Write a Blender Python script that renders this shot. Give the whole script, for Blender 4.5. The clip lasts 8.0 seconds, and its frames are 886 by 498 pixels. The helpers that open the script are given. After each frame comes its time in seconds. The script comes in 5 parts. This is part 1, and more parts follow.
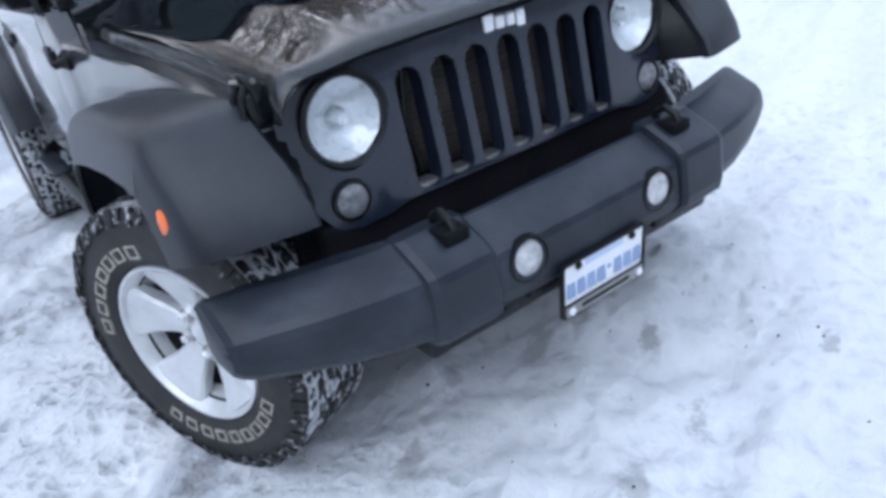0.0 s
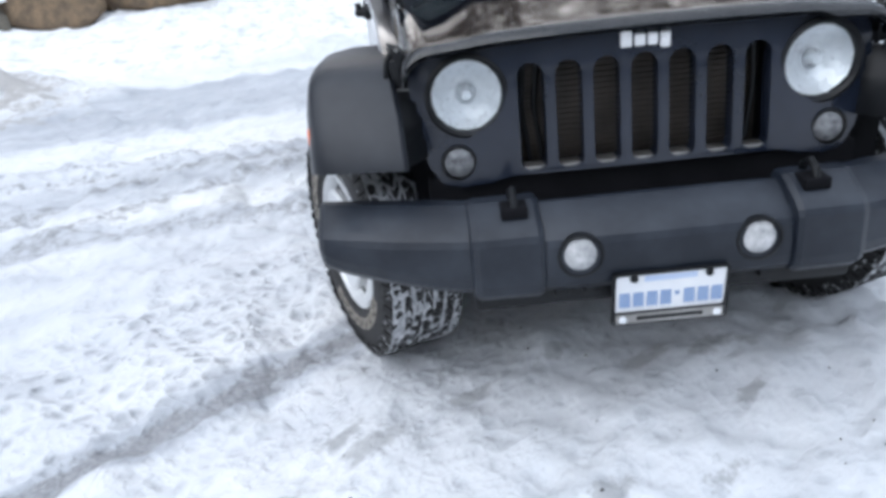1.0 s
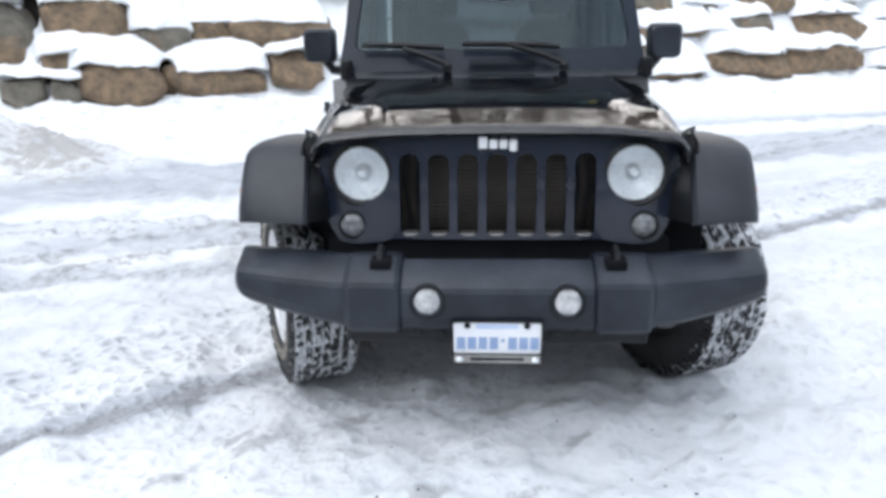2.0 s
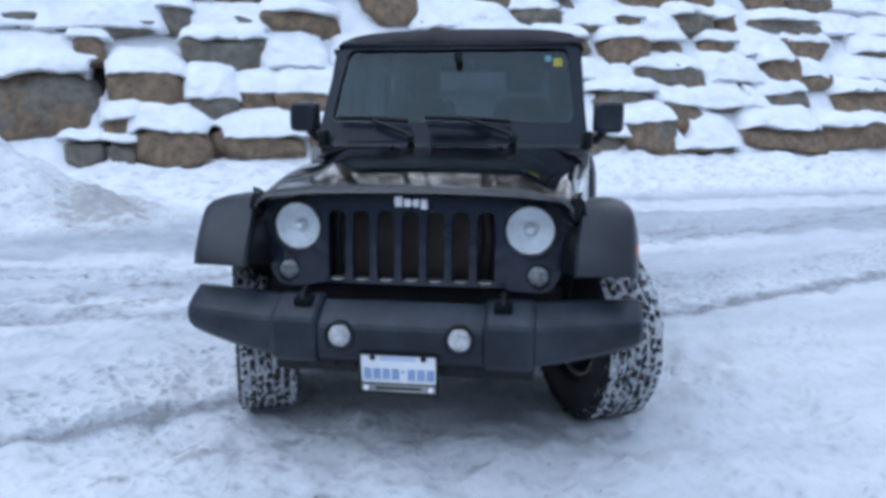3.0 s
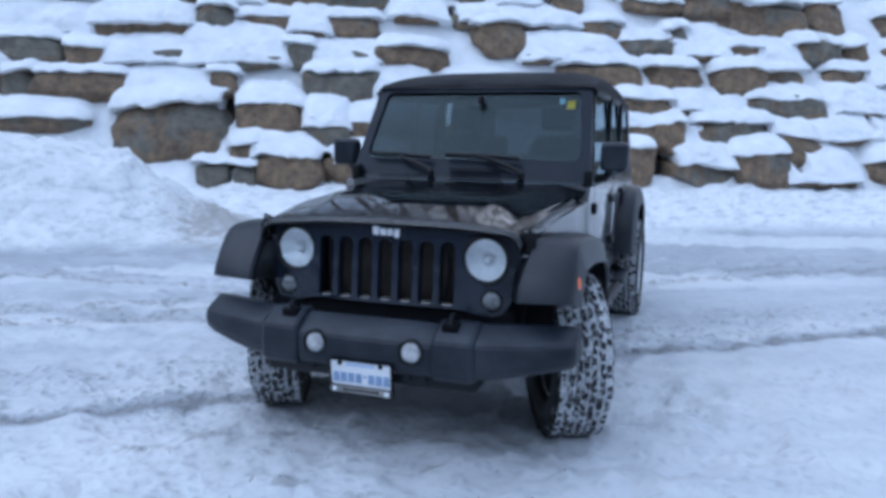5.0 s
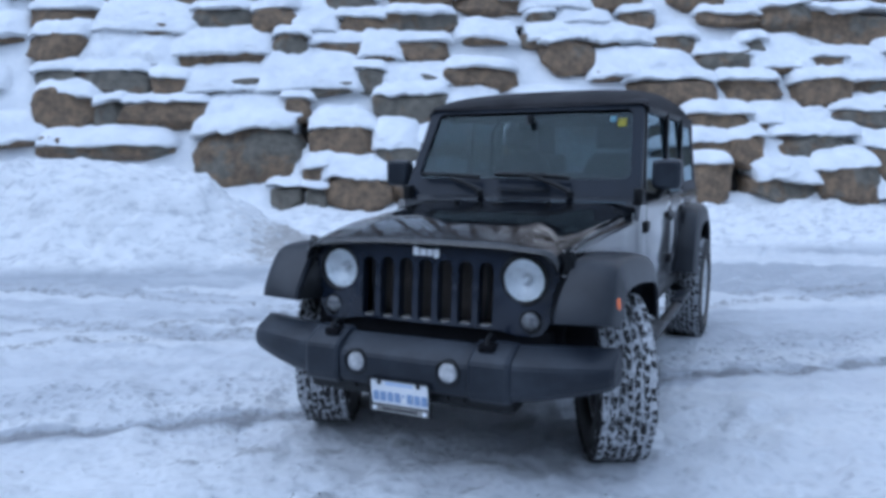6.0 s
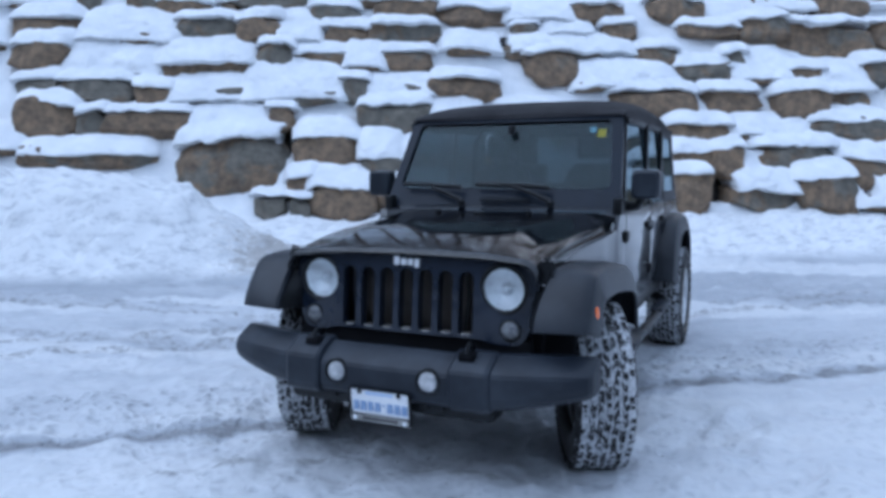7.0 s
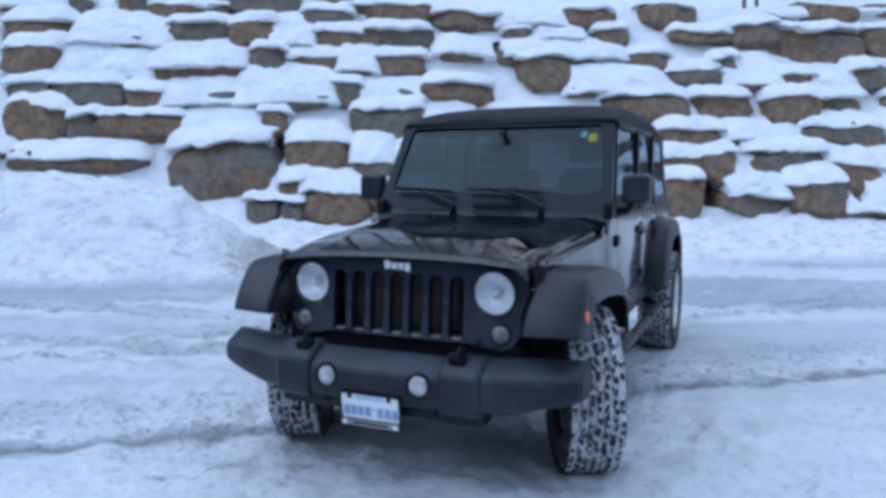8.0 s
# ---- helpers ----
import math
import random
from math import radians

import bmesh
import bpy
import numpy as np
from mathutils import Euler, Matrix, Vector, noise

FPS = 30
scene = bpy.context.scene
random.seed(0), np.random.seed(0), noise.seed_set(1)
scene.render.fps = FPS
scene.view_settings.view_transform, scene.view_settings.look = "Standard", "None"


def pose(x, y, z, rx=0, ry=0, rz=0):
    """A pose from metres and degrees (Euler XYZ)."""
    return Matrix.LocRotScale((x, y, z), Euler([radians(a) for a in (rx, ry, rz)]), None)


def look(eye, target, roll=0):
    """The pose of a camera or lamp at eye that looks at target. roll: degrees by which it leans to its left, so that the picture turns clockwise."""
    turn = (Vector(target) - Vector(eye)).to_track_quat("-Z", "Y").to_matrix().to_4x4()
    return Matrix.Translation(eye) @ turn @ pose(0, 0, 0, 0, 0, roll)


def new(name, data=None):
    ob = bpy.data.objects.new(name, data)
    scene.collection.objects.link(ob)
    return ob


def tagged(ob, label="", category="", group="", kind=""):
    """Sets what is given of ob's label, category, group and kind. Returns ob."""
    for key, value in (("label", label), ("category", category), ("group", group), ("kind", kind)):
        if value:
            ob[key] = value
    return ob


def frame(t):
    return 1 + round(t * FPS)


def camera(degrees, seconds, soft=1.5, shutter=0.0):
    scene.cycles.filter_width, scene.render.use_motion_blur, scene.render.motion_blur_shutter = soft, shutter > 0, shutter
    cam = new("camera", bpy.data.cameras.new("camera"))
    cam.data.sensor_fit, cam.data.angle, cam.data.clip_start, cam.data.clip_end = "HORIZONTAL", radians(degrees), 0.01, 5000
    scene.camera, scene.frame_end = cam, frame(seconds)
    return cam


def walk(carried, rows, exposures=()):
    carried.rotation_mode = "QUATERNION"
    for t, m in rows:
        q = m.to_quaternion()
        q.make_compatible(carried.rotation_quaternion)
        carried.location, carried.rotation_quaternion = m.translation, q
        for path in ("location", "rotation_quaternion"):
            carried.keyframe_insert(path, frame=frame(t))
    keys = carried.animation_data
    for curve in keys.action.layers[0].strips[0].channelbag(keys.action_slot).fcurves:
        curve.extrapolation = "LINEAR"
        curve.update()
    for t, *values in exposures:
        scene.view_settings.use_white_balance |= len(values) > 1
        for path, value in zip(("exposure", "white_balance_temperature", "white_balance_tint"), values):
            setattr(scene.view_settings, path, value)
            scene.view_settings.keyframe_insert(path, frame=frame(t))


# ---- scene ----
cam = camera(62.0, 8.0, soft=3.7)
PATH = [
    (0, (-1.223, -2.012, 1.41), (-0.279, -0.492, 0.518), -10.8),
    (0.2, (-1.063, -2.082, 1.423), (-0.332, -0.464, 0.501), -9.6),
    (0.5, (-0.865, -2.264, 1.412), (-0.367, -0.538, 0.533), -7.2),
    (0.8, (-0.658, -2.409, 1.418), (-0.482, -0.622, 0.538), -5.8),
    (1, (-0.577, -2.553, 1.4), (-0.595, -0.723, 0.592), -5.9),
    (1.2, (-0.518, -2.703, 1.409), (-0.629, -0.862, 0.636), -4.6),
    (1.5, (-0.402, -2.926, 1.418), (-0.534, -1.058, 0.717), -1.9),
    (1.8, (-0.166, -3.072, 1.409), (-0.316, -1.167, 0.82), -1.7),
    (2, (-0.035, -3.132, 1.404), (-0.154, -1.209, 0.868), -0.8),
    (2.2, (0.087, -3.214, 1.4), (-0.027, -1.279, 0.909), 0.1),
    (3.3, (0.742, -3.524, 1.422), (0.367, -1.59, 1.079), 0.2),
    (3.5, (0.861, -3.531, 1.427), (0.423, -1.612, 1.07), 0.6),
    (4, (1.074, -3.596, 1.461), (0.527, -1.705, 1.109), 1.3),
    (4.2, (1.15, -3.639, 1.475), (0.569, -1.757, 1.126), 1.6),
    (5.3, (1.448, -3.717, 1.499), (0.755, -1.861, 1.225), 0.2),
    (5.5, (1.485, -3.687, 1.499), (0.738, -1.851, 1.233), -0.1),
    (6, (1.562, -3.654, 1.504), (0.716, -1.858, 1.261), -0.3),
    (6.5, (1.591, -3.658, 1.506), (0.754, -1.855, 1.287), -0.3),
    (7, (1.591, -3.66, 1.505), (0.78, -1.845, 1.288), -0.2),
    (7.5, (1.589, -3.653, 1.502), (0.788, -1.833, 1.29), -0.1),
    (8, (1.603, -3.656, 1.503), (0.808, -1.832, 1.298), -0.1),
]
walk(cam, [(t, look(eye, target, roll)) for t, eye, target, roll in PATH],
     exposures=[(0.0, 0.52, 5560, 10), (0.5, 0.57, 5780, 10), (1.0, 0.64, 6080, 9), (1.5, 0.71, 6230, 9), (2.0, 0.74, 6280, 9), (2.2, 0.67, 6180, 9), (2.8, 0.27, 5460, 9), (3.3, -0.06, 5010, 9), (4.0, -0.1, 4965, 9), (8.0, -0.12, 4930, 9)])

# ---- sky and sun: an overcast winter afternoon ----
world = bpy.data.worlds.new("winter_sky")
scene.world = world
world.use_nodes = True
wn, wl = world.node_tree.nodes, world.node_tree.links
sky = wn.new("ShaderNodeTexSky")
sky.sky_type, sky.sun_disc = "NISHITA", False
sky.sun_elevation, sky.sun_rotation = radians(53), radians(228)
sky.air_density, sky.dust_density, sky.ozone_density = 1.0, 2.0, 1.5
cloud_coords, clouds = wn.new("ShaderNodeTexCoord"), wn.new("ShaderNodeTexNoise")
clouds.inputs["Scale"].default_value, clouds.inputs["Detail"].default_value = 2.2, 5.0
wl.new(cloud_coords.outputs["Generated"], clouds.inputs["Vector"])
deck = wn.new("ShaderNodeValToRGB")
for e, p, c in zip(deck.color_ramp.elements, (0.3, 0.7), ((0.62, 0.67, 0.75, 1), (0.86, 0.88, 0.92, 1))):
    e.position, e.color = p, c
wl.new(clouds.outputs["Fac"], deck.inputs[0])
lift, overcast = wn.new("ShaderNodeVectorMath"), wn.new("ShaderNodeMix")
lift.operation = "SCALE"
lift.inputs["Scale"].default_value = 6.2
# an overcast sky is brightest overhead
sky_up, overhead, shade = wn.new("ShaderNodeSeparateXYZ"), wn.new("ShaderNodeMapRange"), wn.new("ShaderNodeVectorMath")
wl.new(cloud_coords.outputs["Generated"], sky_up.inputs[0])
for key, v in (("From Min", 0.0), ("From Max", 1.0), ("To Min", 0.6), ("To Max", 1.45)):
    overhead.inputs[key].default_value = v
wl.new(sky_up.outputs["Z"], overhead.inputs["Value"])
shade.operation = "SCALE"
wl.new(deck.outputs[0], shade.inputs[0])
wl.new(overhead.outputs[0], shade.inputs["Scale"])
wl.new(shade.outputs[0], lift.inputs[0])
overcast.data_type = "RGBA"
overcast.inputs[0].default_value = 0.85
wl.new(sky.outputs["Color"], overcast.inputs[6])
wl.new(lift.outputs[0], overcast.inputs[7])
# a pale, warm break in the cloud low behind the woods
toward, lowness, glow, warm = wn.new("ShaderNodeVectorMath"), wn.new("ShaderNodeMapRange"), wn.new("ShaderNodeMix"), wn.new("ShaderNodeVectorMath")
toward.operation, warm.operation = "DOT_PRODUCT", "MULTIPLY"
toward.inputs[1].default_value = (0.1, 0.92, 0.37)
wl.new(cloud_coords.outputs["Generated"], toward.inputs[0])
lowness.interpolation_type = "SMOOTHSTEP"
lowness.inputs["From Min"].default_value, lowness.inputs["From Max"].default_value = 0.84, 0.985
wl.new(toward.outputs["Value"], lowness.inputs["Value"])
warm.inputs[1].default_value = (3.0, 2.62, 2.25)
wl.new(overcast.outputs[2], warm.inputs[0])
glow.data_type = "RGBA"
wl.new(lowness.outputs[0], glow.inputs[0])
wl.new(overcast.outputs[2], glow.inputs[6])
wl.new(warm.outputs[0], glow.inputs[7])
wl.new(glow.outputs[2], wn["Background"].inputs["Color"])
wn["Background"].inputs["Strength"].default_value = 0.183
sun_lamp = new("sun", bpy.data.lights.new("sun", "SUN"))
sun_lamp.data.energy, sun_lamp.data.angle, sun_lamp.data.color = 0.8, radians(70), (1.0, 0.97, 0.93)
sun_lamp.matrix_world = look((-4.5, -4.0, 8.0), (0, 0, 0))


# ---- materials ----
def nodes_of(name):
    m = bpy.data.materials.new(name)
    m.use_nodes = True
    t = m.node_tree
    return m, t.nodes, t.links, t.nodes["Principled BSDF"]


def noise_node(n, l, scale, detail=4.0, rough=0.6, coords="Object", stretch=(1, 1, 1)):
    c, mp, t = n.new("ShaderNodeTexCoord"), n.new("ShaderNodeMapping"), n.new("ShaderNodeTexNoise")
    mp.inputs["Scale"].default_value = stretch
    l.new(c.outputs[coords], mp.inputs["Vector"])
    l.new(mp.outputs[0], t.inputs["Vector"])
    t.inputs["Scale"].default_value, t.inputs["Detail"].default_value, t.inputs["Roughness"].default_value = scale, detail, rough
    return t


def ramp(n, l, src, stops):
    r = n.new("ShaderNodeValToRGB")
    e = r.color_ramp.elements
    for i, (p, c) in enumerate(stops):
        k = e[i] if i < 2 else e.new(p)
        k.position, k.color = p, (*c, 1) if len(c) == 3 else c
    l.new(src, r.inputs[0])
    return r


def surface(name, dark, light, rough, metal=0.0, scale=6.0, fine=120.0, bump=0.2, depth=0.002, coat=0.0, spread=(0.3, 0.7), rough_var=0.1, coat_ior=1.5, spec=0.5, coat_rough=0.03):
    """A material with colour that varies at a coarse scale, and a relief at a fine one."""
    m, n, l, b = nodes_of(name)
    big, small = noise_node(n, l, scale), noise_node(n, l, fine, 3.0)
    r = ramp(n, l, big.outputs["Fac"], [(spread[0], dark), (spread[1], light)])
    l.new(r.outputs[0], b.inputs["Base Color"])
    ro = n.new("ShaderNodeMapRange")
    ro.inputs["To Min"].default_value, ro.inputs["To Max"].default_value = max(0.02, rough - rough_var), min(1, rough + rough_var)
    l.new(small.outputs["Fac"], ro.inputs["Value"])
    l.new(ro.outputs[0], b.inputs["Roughness"])
    b.inputs["Specular IOR Level"].default_value = spec
    b.inputs["Metallic"].default_value, b.inputs["Coat Weight"].default_value = metal, coat
    b.inputs["Coat Roughness"].default_value, b.inputs["Coat IOR"].default_value = coat_rough, coat_ior
    if bump:
        k = n.new("ShaderNodeBump")
        k.inputs["Strength"].default_value, k.inputs["Distance"].default_value = bump, depth
        l.new(small.outputs["Fac"], k.inputs["Height"])
        l.new(k.outputs[0], b.inputs["Normal"])
    return m


def glass_material(name, tint, rough=0.0, ior=1.5, veil=0.0):
    """Clear glass with a faint blue-grey haze in its colour, for mirrored sky."""
    m, n, l, b = nodes_of(name)
    n.remove(b)
    tr, gl, mx, fr = n.new("ShaderNodeBsdfTransparent"), n.new("ShaderNodeBsdfGlossy"), n.new("ShaderNodeMixShader"), n.new("ShaderNodeLayerWeight")
    tr.inputs[0].default_value = (*tint, 1)
    gl.inputs["Roughness"].default_value, gl.inputs["Color"].default_value = rough, (0.78, 0.93, 1.0, 1)
    fr.inputs["Blend"].default_value = 0.5
    power, gloss = n.new("ShaderNodeMath"), n.new("ShaderNodeMath")
    power.operation, gloss.operation = "POWER", "MULTIPLY_ADD"
    base = ((ior - 1) / (ior + 1)) ** 2
    power.inputs[1].default_value, gloss.inputs[1].default_value, gloss.inputs[2].default_value = 5.0, 0.7, base
    l.new(fr.outputs["Facing"], power.inputs[0])
    l.new(power.outputs[0], gloss.inputs[0])
    l.new(gloss.outputs[0], mx.inputs[0])
    l.new(tr.outputs[0], mx.inputs[1])
    l.new(gl.outputs[0], mx.inputs[2])
    # pale diffuse haze, painted in for the sky that the glass mirrors
    df, haze_mix = n.new("ShaderNodeBsdfDiffuse"), n.new("ShaderNodeMixShader")
    df.inputs[0].default_value = (0.5, 0.6, 0.7, 1)
    haze_noise = noise_node(n, l, 3.0, 4)
    k = n.new("ShaderNodeMapRange")
    k.inputs["To Min"].default_value, k.inputs["To Max"].default_value = veil * 0.6, veil * 1.4
    l.new(haze_noise.outputs["Fac"], k.inputs["Value"])
    l.new(k.outputs[0], haze_mix.inputs[0])
    l.new(mx.outputs[0], haze_mix.inputs[1])
    l.new(df.outputs[0], haze_mix.inputs[2])
    l.new(haze_mix.outputs[0], n["Material Output"].inputs[0])
    return m


PAINT = surface("black_paint", (0.005, 0.006, 0.009), (0.009, 0.0105, 0.015), 0.06, scale=3, fine=40, bump=0.0, coat=1.0, rough_var=0.02, coat_ior=1.65)
SIDE_PAINT = surface("salt_dulled_black_paint", (0.008, 0.009, 0.012), (0.016, 0.0175, 0.022), 0.3, scale=3, fine=60, bump=0.0, coat=1.0, rough_var=0.03, coat_ior=1.68, coat_rough=0.1, spec=0.35)
SATIN = surface("grille_paint", (0.0075, 0.0115, 0.022), (0.0135, 0.0185, 0.033), 0.25, scale=5, fine=60, bump=0.0, coat=0.3, rough_var=0.02, spec=0.4)
PLASTIC = surface("grained_black_plastic", (0.009, 0.0125, 0.02), (0.036, 0.043, 0.056), 0.4, scale=5, spread=(0.42, 0.82), fine=420, bump=0.25, depth=0.001, spec=0.36)
DUSTY = surface("dusty_flare_plastic", (0.0085, 0.0105, 0.0155), (0.03, 0.034, 0.042), 0.4, scale=3.5, spread=(0.4, 0.8), fine=420, bump=0.2, depth=0.001, spec=0.36)
TRIM = surface("black_trim", (0.003, 0.0035, 0.0045), (0.008, 0.009, 0.011), 0.42, fine=200, bump=0.1, spec=0.3)
DARK = surface("underbody_black", (0.002, 0.0022, 0.0035), (0.006, 0.006, 0.008), 0.8, fine=60, bump=0.3, spec=0.15)
RUBBER = surface("tyre_rubber", (0.012, 0.012, 0.013), (0.03, 0.03, 0.031), 0.75, scale=9, fine=150, bump=0.25)
LUGS = surface("tread_rubber_powdered_with_snow", (0.014, 0.014, 0.015), (0.5, 0.51, 0.53), 0.8, scale=48, fine=150, bump=0.25, spread=(0.55, 0.68))
FRAME = surface("dull_black_frame", (0.006, 0.0105, 0.019), (0.01, 0.016, 0.028), 0.32, fine=200, bump=0.05, spec=0.2)
FABRIC = surface("soft_top_fabric", (0.052, 0.05, 0.054), (0.088, 0.084, 0.088), 0.85, scale=5, fine=700, bump=0.5, depth=0.002)
SEATS = surface("seat_cloth", (0.014, 0.015, 0.017), (0.03, 0.031, 0.034), 0.9, fine=500, bump=0.3)
ALLOY = surface("silver_alloy", (0.52, 0.53, 0.54), (0.66, 0.67, 0.68), 0.36, metal=0.35, scale=14, fine=90, bump=0.05, spread=(0.25, 0.6))
CHROME = surface("bright_chrome", (0.75, 0.76, 0.78), (0.9, 0.9, 0.9), 0.1, metal=1.0, bump=0.0, rough_var=0.05)
REFLECTOR = surface("lamp_reflector", (0.74, 0.75, 0.77), (0.9, 0.91, 0.92), 0.3, metal=0.35, scale=22, fine=60, bump=0.0)
STEEL = surface("worn_steel", (0.28, 0.27, 0.26), (0.45, 0.44, 0.42), 0.4, metal=0.9, fine=120, bump=0.2)
BADGE = surface("silver_badge", (0.72, 0.73, 0.75), (0.85, 0.85, 0.86), 0.3, metal=0.4, bump=0.0)
AMBER = surface("amber_lens", (0.75, 0.13, 0.02), (0.9, 0.2, 0.03), 0.18, scale=40, bump=0.0)
SMOKED = surface("frosted_lamp_lens", (0.08, 0.08, 0.09), (0.24, 0.25, 0.26), 0.15, scale=45, fine=200, bump=0.4)
FROST = surface("snowed_lamp_lens", (0.2, 0.21, 0.22), (0.6, 0.6, 0.61), 0.2, scale=26, fine=200, bump=0.3)
PLATE = surface("plate_white", (0.74, 0.76, 0.8), (0.82, 0.83, 0.85), 0.35, scale=12, fine=200, bump=0.05)
INK = surface("plate_blue", (0.2, 0.29, 0.48), (0.3, 0.39, 0.57), 0.4, bump=0.0)
PALE_INK = surface("plate_pale_blue", (0.45, 0.55, 0.75), (0.55, 0.64, 0.8), 0.4, bump=0.0)
LETTER = surface("pale_tyre_marking", (0.2, 0.18, 0.15), (0.42, 0.39, 0.35), 0.8, scale=50, bump=0.1)
YELLOW = surface("yellow_sticker", (0.55, 0.5, 0.05), (0.66, 0.6, 0.09), 0.5, bump=0.0)
CYAN = surface("pale_blue_sticker", (0.25, 0.5, 0.6), (0.35, 0.58, 0.68), 0.5, bump=0.0)
RADIATOR = surface("radiator_fins", (0.042, 0.037, 0.033), (0.11, 0.094, 0.08), 0.6, metal=0.5, scale=7, fine=300, bump=0.3)
GREEN = surface("green_valve_cap", (0.01, 0.18, 0.12), (0.02, 0.25, 0.16), 0.4, bump=0.0)
GLASS = glass_material("window_glass", (0.4, 0.45, 0.46), 0.0, 1.36, 0.012)
TINTED = glass_material("tinted_window", (0.42, 0.45, 0.47), 0.02, 1.4, 0.008)
CLEAR = glass_material("lamp_glass", (0.9, 0.92, 0.93), 0.02, 1.45)
NEEDLES = surface("evergreen_needles", (0.02, 0.028, 0.016), (0.06, 0.07, 0.045), 0.85, scale=2, fine=20, bump=0.6, depth=0.05)
BARK = surface("bark", (0.1, 0.075, 0.055), (0.24, 0.18, 0.14), 0.9, scale=4, fine=30, bump=0.6, depth=0.02)


def stone_material():
    m, n, l, b = nodes_of("rust_and_grey_stone")
    info = n.new("ShaderNodeObjectInfo")
    big, mid, fine = noise_node(n, l, 1.3, 5, 0.65), noise_node(n, l, 6, 6, 0.7), noise_node(n, l, 38, 5, 0.7)
    warm = ramp(n, l, mid.outputs["Fac"], [(0.28, (0.085, 0.066, 0.05)), (0.48, (0.2, 0.145, 0.095)), (0.72, (0.36, 0.25, 0.15))])
    grey = ramp(n, l, mid.outputs["Fac"], [(0.3, (0.1, 0.094, 0.078)), (0.7, (0.25, 0.225, 0.18))])
    add = n.new("ShaderNodeMath")
    add.operation = "MULTIPLY_ADD"
    add.inputs[1].default_value, add.inputs[2].default_value = 0.55, 0.0
    l.new(info.outputs["Random"], add.inputs[0])
    s2 = n.new("ShaderNodeMath")
    l.new(add.outputs[0], s2.inputs[0])
    l.new(big.outputs["Fac"], s2.inputs[1])
    pick = ramp(n, l, s2.outputs[0], [(0.92, (0, 0, 0)), (1.14, (1, 1, 1))])
    mx = n.new("ShaderNodeMix")
    mx.data_type = "RGBA"
    l.new(pick.outputs[0], mx.inputs[0])
    l.new(warm.outputs[0], mx.inputs[6])
    l.new(grey.outputs[0], mx.inputs[7])
    geo, sepn, stuck = n.new("ShaderNodeNewGeometry"), n.new("ShaderNodeSeparateXYZ"), n.new("ShaderNodeMath")
    l.new(geo.outputs["Normal"], sepn.inputs[0])
    flurry = noise_node(n, l, 2.6, 4, 0.6)
    stuck.operation = "MULTIPLY_ADD"
    stuck.inputs[1].default_value = 0.3
    l.new(sepn.outputs["Z"], stuck.inputs[0])
    more, clump = n.new("ShaderNodeMath"), n.new("ShaderNodeMath")
    more.operation = clump.operation = "MULTIPLY_ADD"
    more.inputs[1].default_value = 0.25
    l.new(info.outputs["Random"], more.inputs[0])
    l.new(flurry.outputs["Fac"], more.inputs[2])
    clump.inputs[1].default_value = 0.3
    l.new(noise_node(n, l, 9, 4, 0.6).outputs["Fac"], clump.inputs[0])
    l.new(more.outputs[0], clump.inputs[2])
    l.new(clump.outputs[0], stuck.inputs[2])
    veil = ramp(n, l, stuck.outputs[0], [(1.0, (0, 0, 0)), (1.07, (1, 1, 1))])
    white = n.new("ShaderNodeMix")
    white.data_type = "RGBA"
    white.inputs[7].default_value = (0.82, 0.83, 0.85, 1)
    l.new(veil.outputs[0], white.inputs[0])
    l.new(mx.outputs[2], white.inputs[6])
    l.new(white.outputs[2], b.inputs["Base Color"])
    b.inputs["Roughness"].default_value = 0.85
    k = n.new("ShaderNodeBump")
    k.inputs["Strength"].default_value, k.inputs["Distance"].default_value = 0.8, 0.05
    l.new(fine.outputs["Fac"], k.inputs["Height"])
    l.new(k.outputs[0], b.inputs["Normal"])
    return m


def snow_material(name, bump, depth, scale):
    m, n, l, b = nodes_of(name)
    big, fine = noise_node(n, l, scale, 5, 0.6), noise_node(n, l, scale * 9, 4, 0.65)
    r = ramp(n, l, big.outputs["Fac"], [(0.3, (0.74, 0.76, 0.79)), (0.65, (0.86, 0.87, 0.88))])
    l.new(r.outputs[0], b.inputs["Base Color"])
    b.inputs["Roughness"].default_value = 0.75
    k = n.new("ShaderNodeBump")
    k.inputs["Strength"].default_value, k.inputs["Distance"].default_value = bump, depth
    l.new(fine.outputs["Fac"], k.inputs["Height"])
    l.new(k.outputs[0], b.inputs["Normal"])
    return m


STONE = stone_material()
SOIL = surface("dark_earth_gap", (0.012, 0.011, 0.011), (0.05, 0.045, 0.04), 0.95, scale=3, fine=25, bump=0.6, depth=0.02)
SNOW = snow_material("soft_snow", 0.5, 0.03, 3.0)
SLUSH = surface("trodden_snow", (0.26, 0.27, 0.29), (0.66, 0.67, 0.69), 0.8, scale=45, fine=300, bump=0.4)


